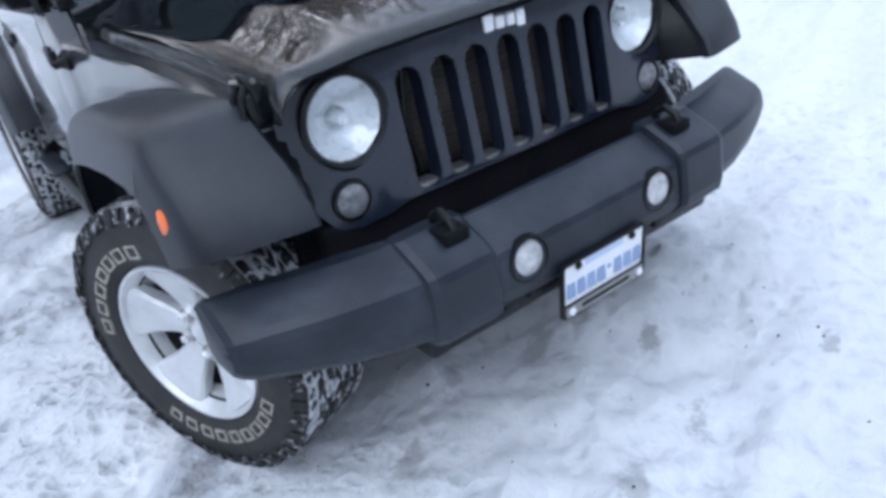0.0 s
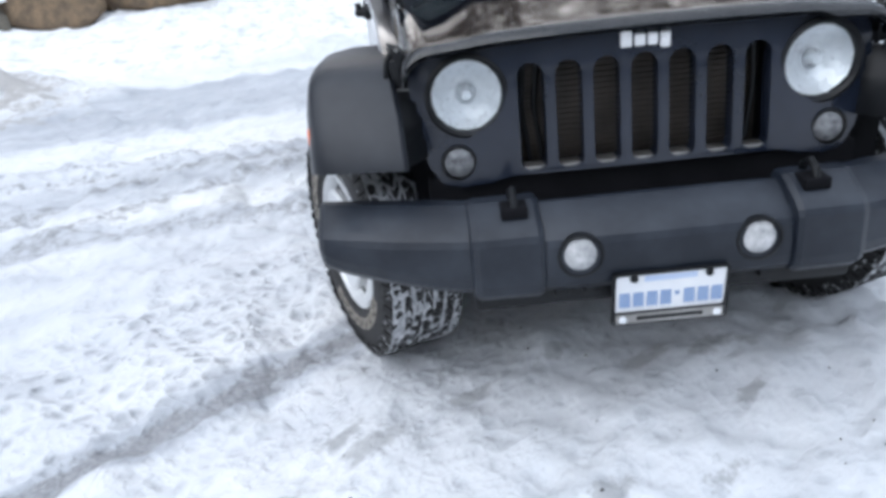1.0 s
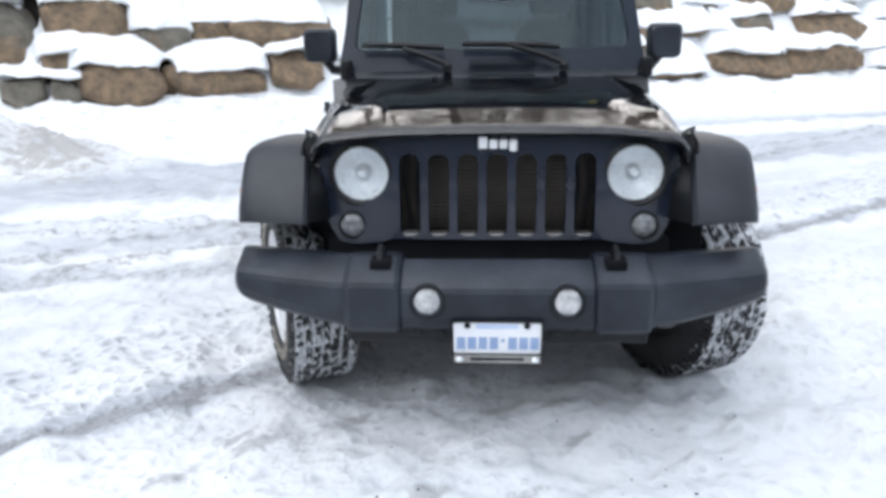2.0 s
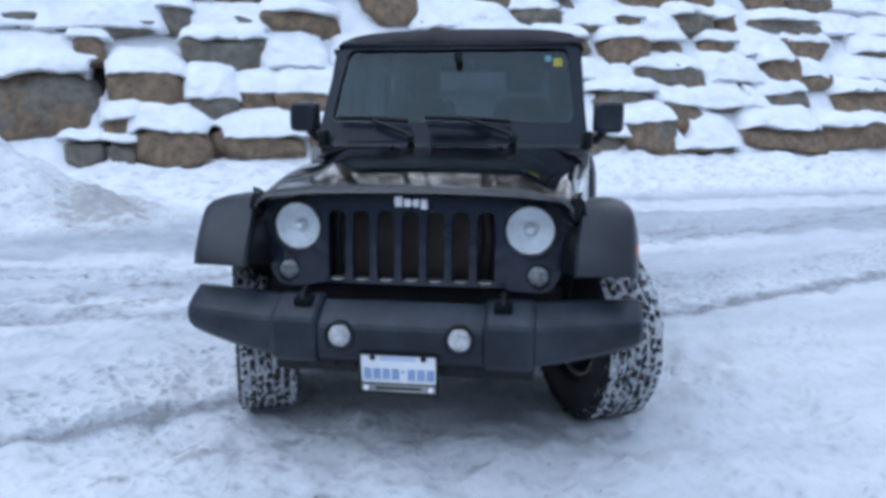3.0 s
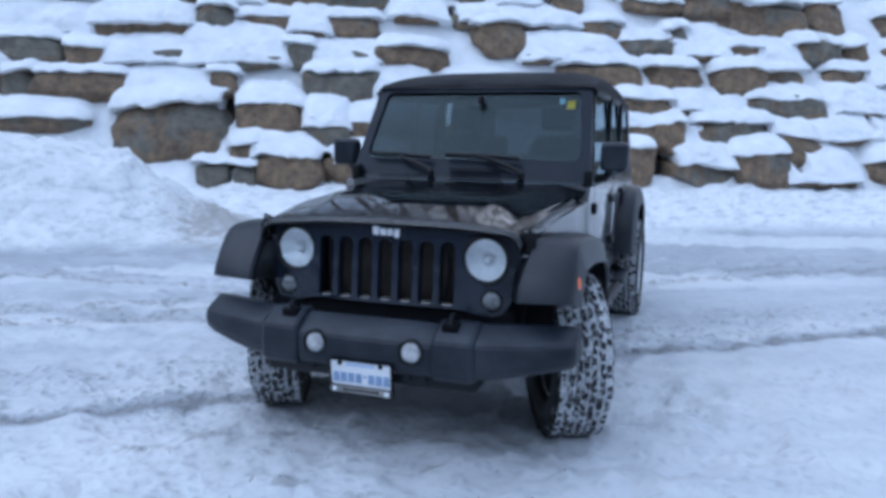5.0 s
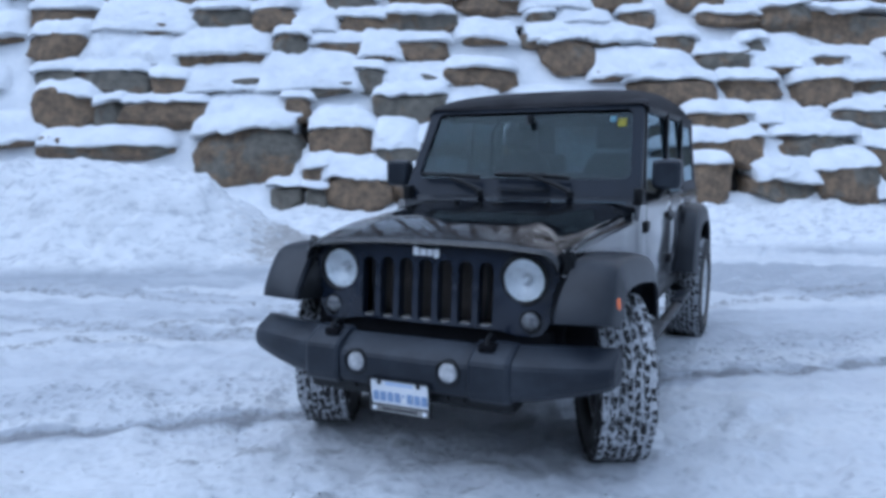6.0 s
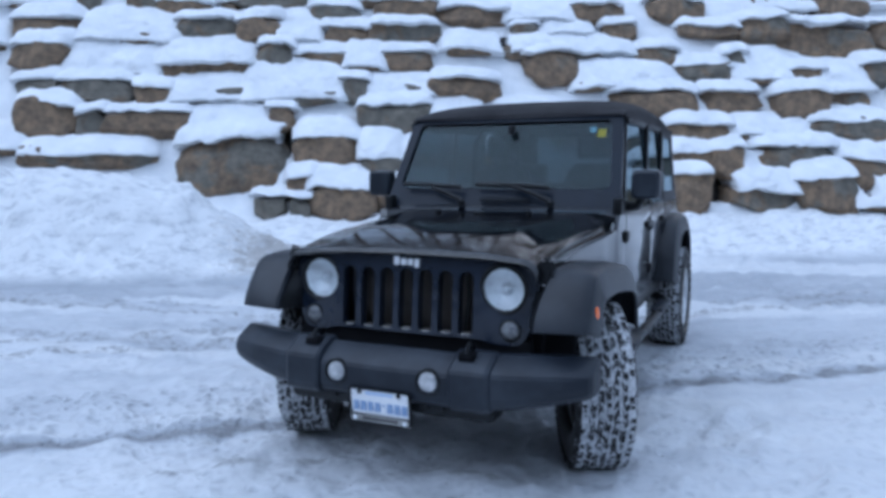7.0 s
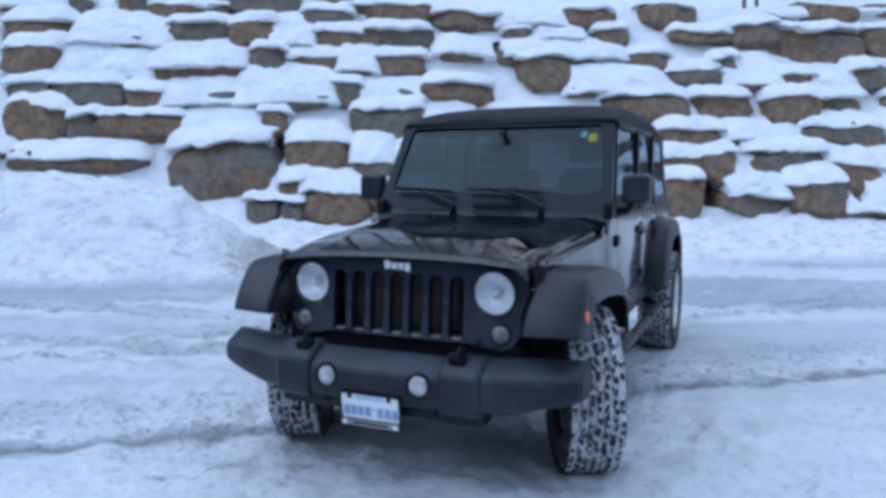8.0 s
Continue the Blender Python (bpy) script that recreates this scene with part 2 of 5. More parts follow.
def ground_material():
    """Driven-over snow: white crust, grey-blue ice where wheels have polished it, dark grit along the ruts."""
    m, n, l, b = nodes_of("driven_snow")
    c, mp, sep = n.new("ShaderNodeTexCoord"), n.new("ShaderNodeMapping"), n.new("ShaderNodeSeparateXYZ")
    mp.inputs["Rotation"].default_value = (0, 0, radians(-LANE))
    l.new(c.outputs["Object"], mp.inputs["Vector"])
    l.new(mp.outputs[0], sep.inputs[0])

    # further off the tracks follow the wall
    road, road_sep = n.new("ShaderNodeMapping"), n.new("ShaderNodeSeparateXYZ")
    road.inputs["Rotation"].default_value = (0, 0, radians(-ROAD))
    l.new(c.outputs["Object"], road.inputs["Vector"])
    l.new(road.outputs[0], road_sep.inputs[0])

    def tex(scale, detail, rough, stretch=(1, 1, 1), base=mp):
        sc, t = n.new("ShaderNodeMapping"), n.new("ShaderNodeTexNoise")
        sc.inputs["Scale"].default_value = stretch
        l.new(base.outputs[0], sc.inputs["Vector"])
        l.new(sc.outputs[0], t.inputs["Vector"])
        t.inputs["Scale"].default_value, t.inputs["Detail"].default_value, t.inputs["Roughness"].default_value = scale, detail, rough
        return t.outputs["Fac"]

    def math2(op, a, k):
        q = n.new("ShaderNodeMath")
        q.operation = op
        for i, v in enumerate((a, k)):
            if isinstance(v, (int, float)):
                q.inputs[i].default_value = v
            else:
                l.new(v, q.inputs[i])
        return q.outputs[0]

    def band(centre, half, soft, wobble):
        d = math2("ABSOLUTE", math2("SUBTRACT", wobble, centre), 0)
        q = n.new("ShaderNodeMapRange")
        q.interpolation_type = "SMOOTHSTEP"
        for k, v in (("From Min", half), ("From Max", half + soft), ("To Min", 1.0), ("To Max", 0.0)):
            q.inputs[k].default_value = v
        l.new(d, q.inputs["Value"])
        return q.outputs[0]

    crust, patch_noise = tex(11, 6, 0.72, (0.55, 1.25, 1)), tex(1.6, 5, 0.65)
    streaks, patches, mid, grit, fine = tex(1.0, 6, 0.65, (0.25, 2.4, 1), road), tex(0.45, 5, 0.6), tex(5, 6, 0.7, (0.6, 1.3, 1)), tex(16, 5, 0.75), tex(60, 4, 0.7)
    across = math2("ADD", sep.outputs["Y"], math2("MULTIPLY", math2("SUBTRACT", mid, 0.5), 0.25))
    astride = math2("ADD", road_sep.outputs["Y"], math2("MULTIPLY", math2("SUBTRACT", patches, 0.5), 0.7))
    ice = math2("MAXIMUM", math2("MULTIPLY", band(1.6, 0.35, 0.5, across), 0.4), band(0.535, 0.07, 0.09, across))
    for centre, half, soft, worth in ((5.5, 0.9, 0.5, 0.95), (2.95, 0.35, 0.35, 0.6), (8.2, 0.2, 0.3, 0.75), (1.2, 0.2, 0.3, 0.3)):
        ice = math2("MAXIMUM", ice, math2("MULTIPLY", band(centre, half, soft, astride), worth))
    # tracks beside the car
    aside, side_sep, beside = n.new("ShaderNodeMapping"), n.new("ShaderNodeSeparateXYZ"), n.new("ShaderNodeMapRange")
    aside.inputs["Rotation"].default_value = (0, 0, radians(-SIDE))
    l.new(c.outputs["Object"], aside.inputs["Vector"])
    l.new(aside.outputs[0], side_sep.inputs[0])
    place = n.new("ShaderNodeSeparateXYZ")
    l.new(c.outputs["Object"], place.inputs[0])
    beside.interpolation_type = "SMOOTHSTEP"
    for key, v in (("From Min", -0.5), ("From Max", -1.1), ("To Min", 0.0), ("To Max", 1.0)):
        beside.inputs[key].default_value = v
    l.new(place.outputs["X"], beside.inputs["Value"])
    sway_side = math2("ADD", side_sep.outputs["Y"], math2("MULTIPLY", math2("SUBTRACT", mid, 0.5), 0.3))
    for centre, half, soft, worth in ((3.0, 0.2, 0.12, 0.6), (1.6, 0.11, 0.14, 0.7), (1.05, 0.06, 0.12, 0.4)):
        ice = math2("MAXIMUM", ice, math2("MULTIPLY", math2("MULTIPLY", band(centre, half, soft, sway_side), beside.outputs[0]), worth))
    level = math2("ADD", math2("MULTIPLY", ice, 0.36), math2("ADD", math2("MULTIPLY", streaks, 0.85), math2("MULTIPLY", patches, 0.3)))
    tone = ramp(n, l, level, [(0.5, (0.76, 0.77, 0.78)), (0.7, (0.65, 0.67, 0.7)), (0.95, (0.44, 0.465, 0.505))])
    # a grey patch before and under the car, ragged at its edge
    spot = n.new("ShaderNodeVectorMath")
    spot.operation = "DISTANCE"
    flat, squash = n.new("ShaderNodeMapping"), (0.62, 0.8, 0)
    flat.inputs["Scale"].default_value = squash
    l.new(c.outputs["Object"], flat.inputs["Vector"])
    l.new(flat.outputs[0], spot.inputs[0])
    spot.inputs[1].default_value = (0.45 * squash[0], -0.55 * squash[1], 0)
    grey_patch = n.new("ShaderNodeMapRange")
    grey_patch.interpolation_type = "SMOOTHSTEP"
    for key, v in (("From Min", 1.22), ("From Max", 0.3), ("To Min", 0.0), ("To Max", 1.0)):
        grey_patch.inputs[key].default_value = v
    l.new(math2("ADD", spot.outputs["Value"], math2("MULTIPLY", math2("SUBTRACT", patch_noise, 0.5), 1.3)), grey_patch.inputs["Value"])
    grey_patch = grey_patch.outputs[0]
    # dimpled crust: white ridges round hollows shaded grey in the colour, in one wheel lane and in patches
    sway, hollows = n.new("ShaderNodeVectorMath"), n.new("ShaderNodeTexVoronoi")
    sway.operation = "MULTIPLY_ADD"
    wobble = n.new("ShaderNodeTexNoise")
    wobble.inputs["Scale"].default_value, wobble.inputs["Detail"].default_value = 9.0, 3.0
    l.new(mp.outputs[0], wobble.inputs["Vector"])
    l.new(wobble.outputs["Color"], sway.inputs[0])
    sway.inputs[1].default_value = (0.09, 0.09, 0.0)
    l.new(mp.outputs[0], sway.inputs[2])
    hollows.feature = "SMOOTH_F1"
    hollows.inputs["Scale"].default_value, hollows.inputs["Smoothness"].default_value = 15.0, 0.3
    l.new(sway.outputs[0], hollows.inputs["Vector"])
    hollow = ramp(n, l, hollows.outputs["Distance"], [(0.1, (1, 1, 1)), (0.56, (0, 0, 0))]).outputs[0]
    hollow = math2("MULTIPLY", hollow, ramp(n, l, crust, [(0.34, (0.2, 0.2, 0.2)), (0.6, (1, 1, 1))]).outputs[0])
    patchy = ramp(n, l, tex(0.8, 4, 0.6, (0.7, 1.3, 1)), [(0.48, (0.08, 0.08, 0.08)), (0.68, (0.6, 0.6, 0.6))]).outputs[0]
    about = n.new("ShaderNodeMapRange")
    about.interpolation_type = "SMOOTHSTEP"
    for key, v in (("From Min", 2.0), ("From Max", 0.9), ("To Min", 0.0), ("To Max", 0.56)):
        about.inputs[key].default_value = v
    l.new(math2("ADD", spot.outputs["Value"], math2("MULTIPLY", math2("SUBTRACT", patch_noise, 0.5), 1.8)), about.inputs["Value"])
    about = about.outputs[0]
    bumpy = math2("MAXIMUM", math2("MAXIMUM", band(1.0, 0.36, 0.2, across), patchy), math2("MAXIMUM", math2("MULTIPLY", grey_patch, 0.5), about))

    # plates of trodden crust, each a little higher or lower than the next
    plates, edges = n.new("ShaderNodeTexVoronoi"), n.new("ShaderNodeTexVoronoi")
    edges.feature = "DISTANCE_TO_EDGE"
    for v in (plates, edges):
        v.inputs["Scale"].default_value = 7.0
        l.new(sway.outputs[0], v.inputs["Vector"])
    plate_sep = n.new("ShaderNodeSeparateXYZ")
    l.new(plates.outputs["Color"], plate_sep.inputs[0])
    cracked = math2("MULTIPLY", ramp(n, l, edges.outputs["Distance"], [(0.0, (1, 1, 1)), (0.07, (0, 0, 0))]).outputs[0], ramp(n, l, tex(1.9, 3, 0.6), [(0.45, (0, 0, 0)), (0.6, (1, 1, 1))]).outputs[0])

    def blend(fac, first, second):
        q = n.new("ShaderNodeMix")
        q.data_type = "RGBA"
        l.new(fac, q.inputs[0])
        l.new(first, q.inputs[6])
        if isinstance(second, tuple):
            q.inputs[7].default_value = second
        else:
            l.new(second, q.inputs[7])
        return q.outputs[2]

    patch_tone = blend(math2("MULTIPLY", grey_patch, math2("ADD", 0.5, math2("MULTIPLY", crust, 0.7))), tone.outputs[0], (0.56, 0.58, 0.61, 1))
    # the hollows' shade goes into the colour, by the mask that sinks them
    dimpled = blend(math2("MULTIPLY", math2("MULTIPLY", hollow, bumpy), 0.9), blend(math2("MULTIPLY", cracked, 0.12), patch_tone, (0.42, 0.42, 0.43, 1)), (0.36, 0.385, 0.42, 1))
    # smudges of grit dropped from the car and its wheels
    smudge = None
    for sx, sy, size in SMUDGES:
        d = n.new("ShaderNodeVectorMath")
        d.operation = "DISTANCE"
        d.inputs[1].default_value = (sx * math.cos(radians(LANE)) + sy * math.sin(radians(LANE)), 2.2 * (-sx * math.sin(radians(LANE)) + sy * math.cos(radians(LANE))), 0)
        flatten = n.new("ShaderNodeMapping")
        flatten.inputs["Scale"].default_value = (1, 2.2, 0)
        l.new(mp.outputs[0], flatten.inputs["Vector"])
        l.new(flatten.outputs[0], d.inputs[0])
        q = n.new("ShaderNodeMapRange")
        q.interpolation_type = "SMOOTHSTEP"
        for key, v in (("From Min", size * 0.85), ("From Max", size * 0.35), ("To Min", 0.0), ("To Max", 1.0)):
            q.inputs[key].default_value = v
        l.new(math2("ADD", d.outputs["Value"], math2("MULTIPLY", math2("SUBTRACT", grit, 0.5), 0.32)), q.inputs["Value"])
        smudge = q.outputs[0] if smudge is None else math2("MAXIMUM", smudge, q.outputs[0])
    packed = blend(math2("MULTIPLY", smudge, 0.44), dimpled, (0.15, 0.15, 0.15, 1))
    # earth carried along by the plough, at the foot of the heap
    soiled = n.new("ShaderNodeVectorMath")
    soiled.operation = "DISTANCE"
    soiled.inputs[1].default_value = (*DIRT_SPOT, 0)
    from_above = n.new("ShaderNodeMapping")
    from_above.inputs["Scale"].default_value = (1, 1, 0)
    l.new(c.outputs["Object"], from_above.inputs["Vector"])
    l.new(from_above.outputs[0], soiled.inputs[0])
    earthy = ramp(n, l, math2("SUBTRACT", math2("ADD", math2("MULTIPLY", mid, 0.5), math2("MULTIPLY", crust, 1.1)), math2("MULTIPLY", soiled.outputs["Value"], 0.38)), [(0.5, (0, 0, 0)), (0.7, (1, 1, 1))])
    heaped = n.new("ShaderNodeMapRange")
    heaped.inputs["From Min"].default_value, heaped.inputs["From Max"].default_value = 0.04, 0.16
    l.new(sep.outputs["Z"], heaped.inputs["Value"])
    clean = n.new("ShaderNodeMix")
    clean.data_type = "RGBA"
    clods = ramp(n, l, math2("ADD", math2("MULTIPLY", mid, 0.55), math2("MULTIPLY", crust, 0.5)), [(0.38, (0.5, 0.52, 0.55)), (0.54, (0.86, 0.87, 0.88))])
    l.new(clods.outputs[0], clean.inputs[7])
    l.new(heaped.outputs[0], clean.inputs[0])
    l.new(packed, clean.inputs[6])
    stained = n.new("ShaderNodeMix")
    stained.data_type = "RGBA"
    stained.inputs[7].default_value = (0.36, 0.345, 0.33, 1)
    l.new(math2("MULTIPLY", earthy.outputs[0], 0.85), stained.inputs[0])
    l.new(clean.outputs[2], stained.inputs[6])
    rut = math2("MULTIPLY", band(0.535, 0.025, 0.09, across), math2("ADD", 0.42, patches))
    for centre, half, soft in ((2.83, 0.05, 0.11), (3.27, 0.04, 0.1)):
        rut = math2("MAXIMUM", rut, math2("MULTIPLY", band(centre, half, soft, across), 0.72))
    for centre, half, soft, worth in ((2.8, 0.05, 0.12, 0.7), (3.2, 0.04, 0.12, 0.65), (1.6, 0.07, 0.16, 0.65)):
        rut = math2("MAXIMUM", rut, math2("MULTIPLY", math2("MULTIPLY", band(centre, half, soft, sway_side), beside.outputs[0]), worth))
    speck = ramp(n, l, math2("ADD", math2("MULTIPLY", rut, 0.34), math2("MULTIPLY", grit, 0.75)), [(0.56, (0, 0, 0)), (0.7, (1, 1, 1))])
    dirt = ramp(n, l, fine, [(0.3, (0.1, 0.1, 0.105)), (0.7, (0.34, 0.34, 0.35))])
    mx = n.new("ShaderNodeMix")
    mx.data_type = "RGBA"
    l.new(math2("MULTIPLY", speck.outputs[0], 0.75), mx.inputs[0])
    l.new(stained.outputs[2], mx.inputs[6])
    l.new(dirt.outputs[0], mx.inputs[7])
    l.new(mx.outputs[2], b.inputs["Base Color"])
    ro = n.new("ShaderNodeMapRange")
    for k, v in (("From Min", 0.5), ("From Max", 1.0), ("To Min", 0.75), ("To Max", 0.38)):
        ro.inputs[k].default_value = v
    l.new(level, ro.inputs["Value"])
    l.new(ro.outputs[0], b.inputs["Roughness"])
    height = math2("ADD", math2("SUBTRACT", math2("ADD", mid, math2("MULTIPLY", crust, 0.9)), math2("MULTIPLY", math2("MULTIPLY", hollow, bumpy), 1.1)), math2("ADD", math2("MULTIPLY", grit, 0.7), math2("MULTIPLY", fine, 0.22)))
    height = math2("ADD", height, math2("SUBTRACT", math2("MULTIPLY", plate_sep.outputs["X"], 0.3), math2("MULTIPLY", cracked, 0.15)))
    k = n.new("ShaderNodeBump")
    k.inputs["Strength"].default_value, k.inputs["Distance"].default_value = 0.7, 0.04
    l.new(math2("MULTIPLY", height, math2("SUBTRACT", 1.0, math2("MULTIPLY", grey_patch, 0.55))), k.inputs["Height"])
    l.new(k.outputs[0], b.inputs["Normal"])
    return m


SMUDGES = ((0.05, -0.43, 0.16), (0.27, -0.43, 0.15), (-0.25, -0.36, 0.1), (0.41, -0.4, 0.1), (-0.95, -0.71, 0.13), (-0.87, -0.8, 0.16), (-1.11, -1.0, 0.14), (0.09, -1.02, 0.1), (-0.22, -1.07, 0.12), (0.57, -1.12, 0.08), (0.3, -0.68, 0.09), (-0.56, -0.55, 0.12), (1.22, 1.68, 0.26), (0.86, 2.88, 0.14))
DIRT_SPOT = (-4.9, 4.95)
LANE = 39.0  # the way the wheel tracks by the car run, in degrees from x
SIDE = 8.0  # the way the tracks beside the car run
ROAD = 20.0  # the way the lot's older tracks run
GROUND = ground_material()


# ---- mesh helpers ----
def finish(bm, name, sharp=35):
    bmesh.ops.recalc_face_normals(bm, faces=bm.faces)
    me = bpy.data.meshes.new(name)
    bm.to_mesh(me)
    bm.free()
    me.polygons.foreach_set("use_smooth", [True] * len(me.polygons))
    me.set_sharp_from_angle(angle=radians(sharp))
    return me


def part(name, bm, material, parent=None, label="", at=None, sharp=35):
    """One mesh object out of a bmesh or a ready mesh, under its thing or part."""
    me = finish(bm, name, sharp) if isinstance(bm, bmesh.types.BMesh) else bm
    if not me.materials:
        me.materials.append(material)
    ob = new(name, me)
    ob.parent = parent
    if at is not None:
        ob.matrix_local = at
    return tagged(ob, label)


def box(a, b, bev=0.0, seg=2, bm=None):
    bm = bm or bmesh.new()
    got = bmesh.ops.create_cube(bm, size=1)["verts"]
    for v in got:
        v.co = Vector([a[i] + (v.co[i] + 0.5) * (b[i] - a[i]) for i in range(3)])
    if bev:
        edges = list({e for v in got for e in v.link_edges})
        bmesh.ops.bevel(bm, geom=edges, offset=bev, segments=seg, affect="EDGES", profile=0.5)
    return bm


def loft(rings, cap=True, closed=True, bm=None):
    bm = bm or bmesh.new()
    rows = [[bm.verts.new(p) for p in ring] for ring in rings]
    k = len(rows[0])
    for a, b in zip(rows, rows[1:]):
        for i in range(k if closed else k - 1):
            bm.faces.new((a[i], a[(i + 1) % k], b[(i + 1) % k], b[i]))
    if cap and closed:
        bm.faces.new(rows[0])
        bm.faces.new(rows[-1][::-1])
    return bm


def lathe(profile, n=32, m=None, bm=None, cap=True):
    """Turns (radius, height) pairs round z, and lays them by m."""
    m = m or Matrix()
    rings = [[m @ Vector((r * math.cos(2 * math.pi * i / n), r * math.sin(2 * math.pi * i / n), h)) for i in range(n)] for r, h in profile]
    return loft(rings, cap, True, bm)


def tube(points, radius, n=8, bm=None):
    pts = [Vector(p) for p in points]
    rs = radius if isinstance(radius, (list, tuple)) else [radius] * len(pts)
    rings, side = [], None
    for i, p in enumerate(pts):
        d = (pts[min(i + 1, len(pts) - 1)] - pts[max(i - 1, 0)]).normalized()
        side = d.orthogonal().normalized() if side is None else (side - d * side.dot(d)).normalized()
        up = d.cross(side)
        rings.append([p + rs[i] * (math.cos(2 * math.pi * k / n) * side + math.sin(2 * math.pi * k / n) * up) for k in range(n)])
    return loft(rings, True, True, bm)


def plate_with_holes(outline, holes, lay, depth):
    """A panel with openings through it. outline and holes are loops of (u, v); lay(u, v, d) gives the place at depth d."""
    bm = bmesh.new()
    loops = []
    for loop in (outline, *holes):
        vs = [bm.verts.new((u, v, 0)) for u, v in loop]
        loops.append(vs)
        for i in range(len(vs)):
            bm.edges.new((vs[i], vs[(i + 1) % len(vs)]))
    bmesh.ops.triangle_fill(bm, use_beauty=True, use_dissolve=False, edges=bm.edges[:], normal=(0, 0, 1))
    front = bm.faces[:]
    back = {v: bm.verts.new((v.co.x, v.co.y, 1)) for v in bm.verts[:]}
    for f in front:
        bm.faces.new([back[v] for v in reversed(f.verts)])
    for vs in loops:
        for i in range(len(vs)):
            a, b = vs[i], vs[(i + 1) % len(vs)]
            bm.faces.new((a, b, back[b], back[a]))
    for v in bm.verts:
        v.co = lay(v.co.x, v.co.y, v.co.z * depth)
    return bm


def circle(cx, cy, r, n=28):
    return [(cx + r * math.cos(2 * math.pi * i / n), cy + r * math.sin(2 * math.pi * i / n)) for i in range(n)]


def stadium(cx, lo, hi, half, n=8):
    top = [(cx + half * math.cos(math.pi * i / n), hi - half + half * math.sin(math.pi * i / n)) for i in range(n + 1)]
    r = half * 0.6
    low = [(cx - half, lo + r), (cx - half + r * 0.3, lo + r * 0.3), (cx - half + r, lo), (cx + half - r, lo), (cx + half - r * 0.3, lo + r * 0.3), (cx + half, lo + r)]
    return top + low


def rounded(x0, y0, x1, y1, r, n=5):
    out = []
    for cx, cy, a in ((x1 - r, y1 - r, 0), (x0 + r, y1 - r, 90), (x0 + r, y0 + r, 180), (x1 - r, y0 + r, 270)):
        out += [(cx + r * math.cos(radians(a + 90 * i / n)), cy + r * math.sin(radians(a + 90 * i / n))) for i in range(n + 1)]
    return out


def facing(x, y, z):
    """A pose whose z axis points to the front of the car (-y) and whose y axis points up."""
    return pose(x, y, z, 90, 0, 0)


def fractal(x, y, z, octaves=4):
    return noise.fractal(Vector((x, y, z)), 1.0, 2.0, octaves)


def sheet_mesh(name, xs, ys, place):
    """A grid mesh; place maps arrays of the two parameters to x, y, z."""
    gx, gy = np.meshgrid(xs, ys)
    px, py, pz = place(gx, gy)
    nx, ny = len(xs), len(ys)
    idx = np.arange(nx * ny).reshape(ny, nx)
    quads = np.stack([idx[:-1, :-1], idx[:-1, 1:], idx[1:, 1:], idx[1:, :-1]], -1).reshape(-1, 4)
    me = bpy.data.meshes.new(name)
    me.from_pydata(np.stack([px, py, pz], -1).reshape(-1, 3).tolist(), [], quads.tolist())
    me.polygons.foreach_set("use_smooth", [True] * len(me.polygons))
    return me


def soft_noise(x, y, scale, seed, octaves=4):
    """Smooth value noise on arrays, from about -1 to 1."""
    total, amp, norm = np.zeros_like(x, dtype=float), 1.0, 0.0
    for o in range(octaves):
        rng = np.random.RandomState(seed * 31 + o)
        table = rng.uniform(-1, 1, (256, 256))
        fx, fy = x * scale * 2**o, y * scale * 2**o
        ix, iy = np.floor(fx).astype(int), np.floor(fy).astype(int)
        tx, ty = fx - ix, fy - iy
        tx, ty = tx * tx * (3 - 2 * tx), ty * ty * (3 - 2 * ty)
        a, b = table[ix % 256, iy % 256], table[(ix + 1) % 256, iy % 256]
        c, d = table[ix % 256, (iy + 1) % 256], table[(ix + 1) % 256, (iy + 1) % 256]
        total += amp * ((a * (1 - tx) + b * tx) * (1 - ty) + (c * (1 - tx) + d * tx) * ty)
        norm += amp
        amp *= 0.5
    return total / norm


def step(lo, hi, v):
    t = np.clip((v - lo) / (hi - lo), 0, 1)
    return t * t * (3 - 2 * t)


# ---- ground: one sheet of driven snow, with ruts, a bank along the wall's foot and a ploughed heap ----
WALL_TURN = radians(27)
WALL_U = Vector((math.cos(WALL_TURN), math.sin(WALL_TURN), 0))  # along the wall
WALL_N = Vector((math.sin(WALL_TURN), -math.cos(WALL_TURN), 0))  # out of the wall, towards the lot
WALL_FOOT = Vector((0, 10.0, 0.7))
BATTER = 0.75  # how far the wall leans back, for each metre of height


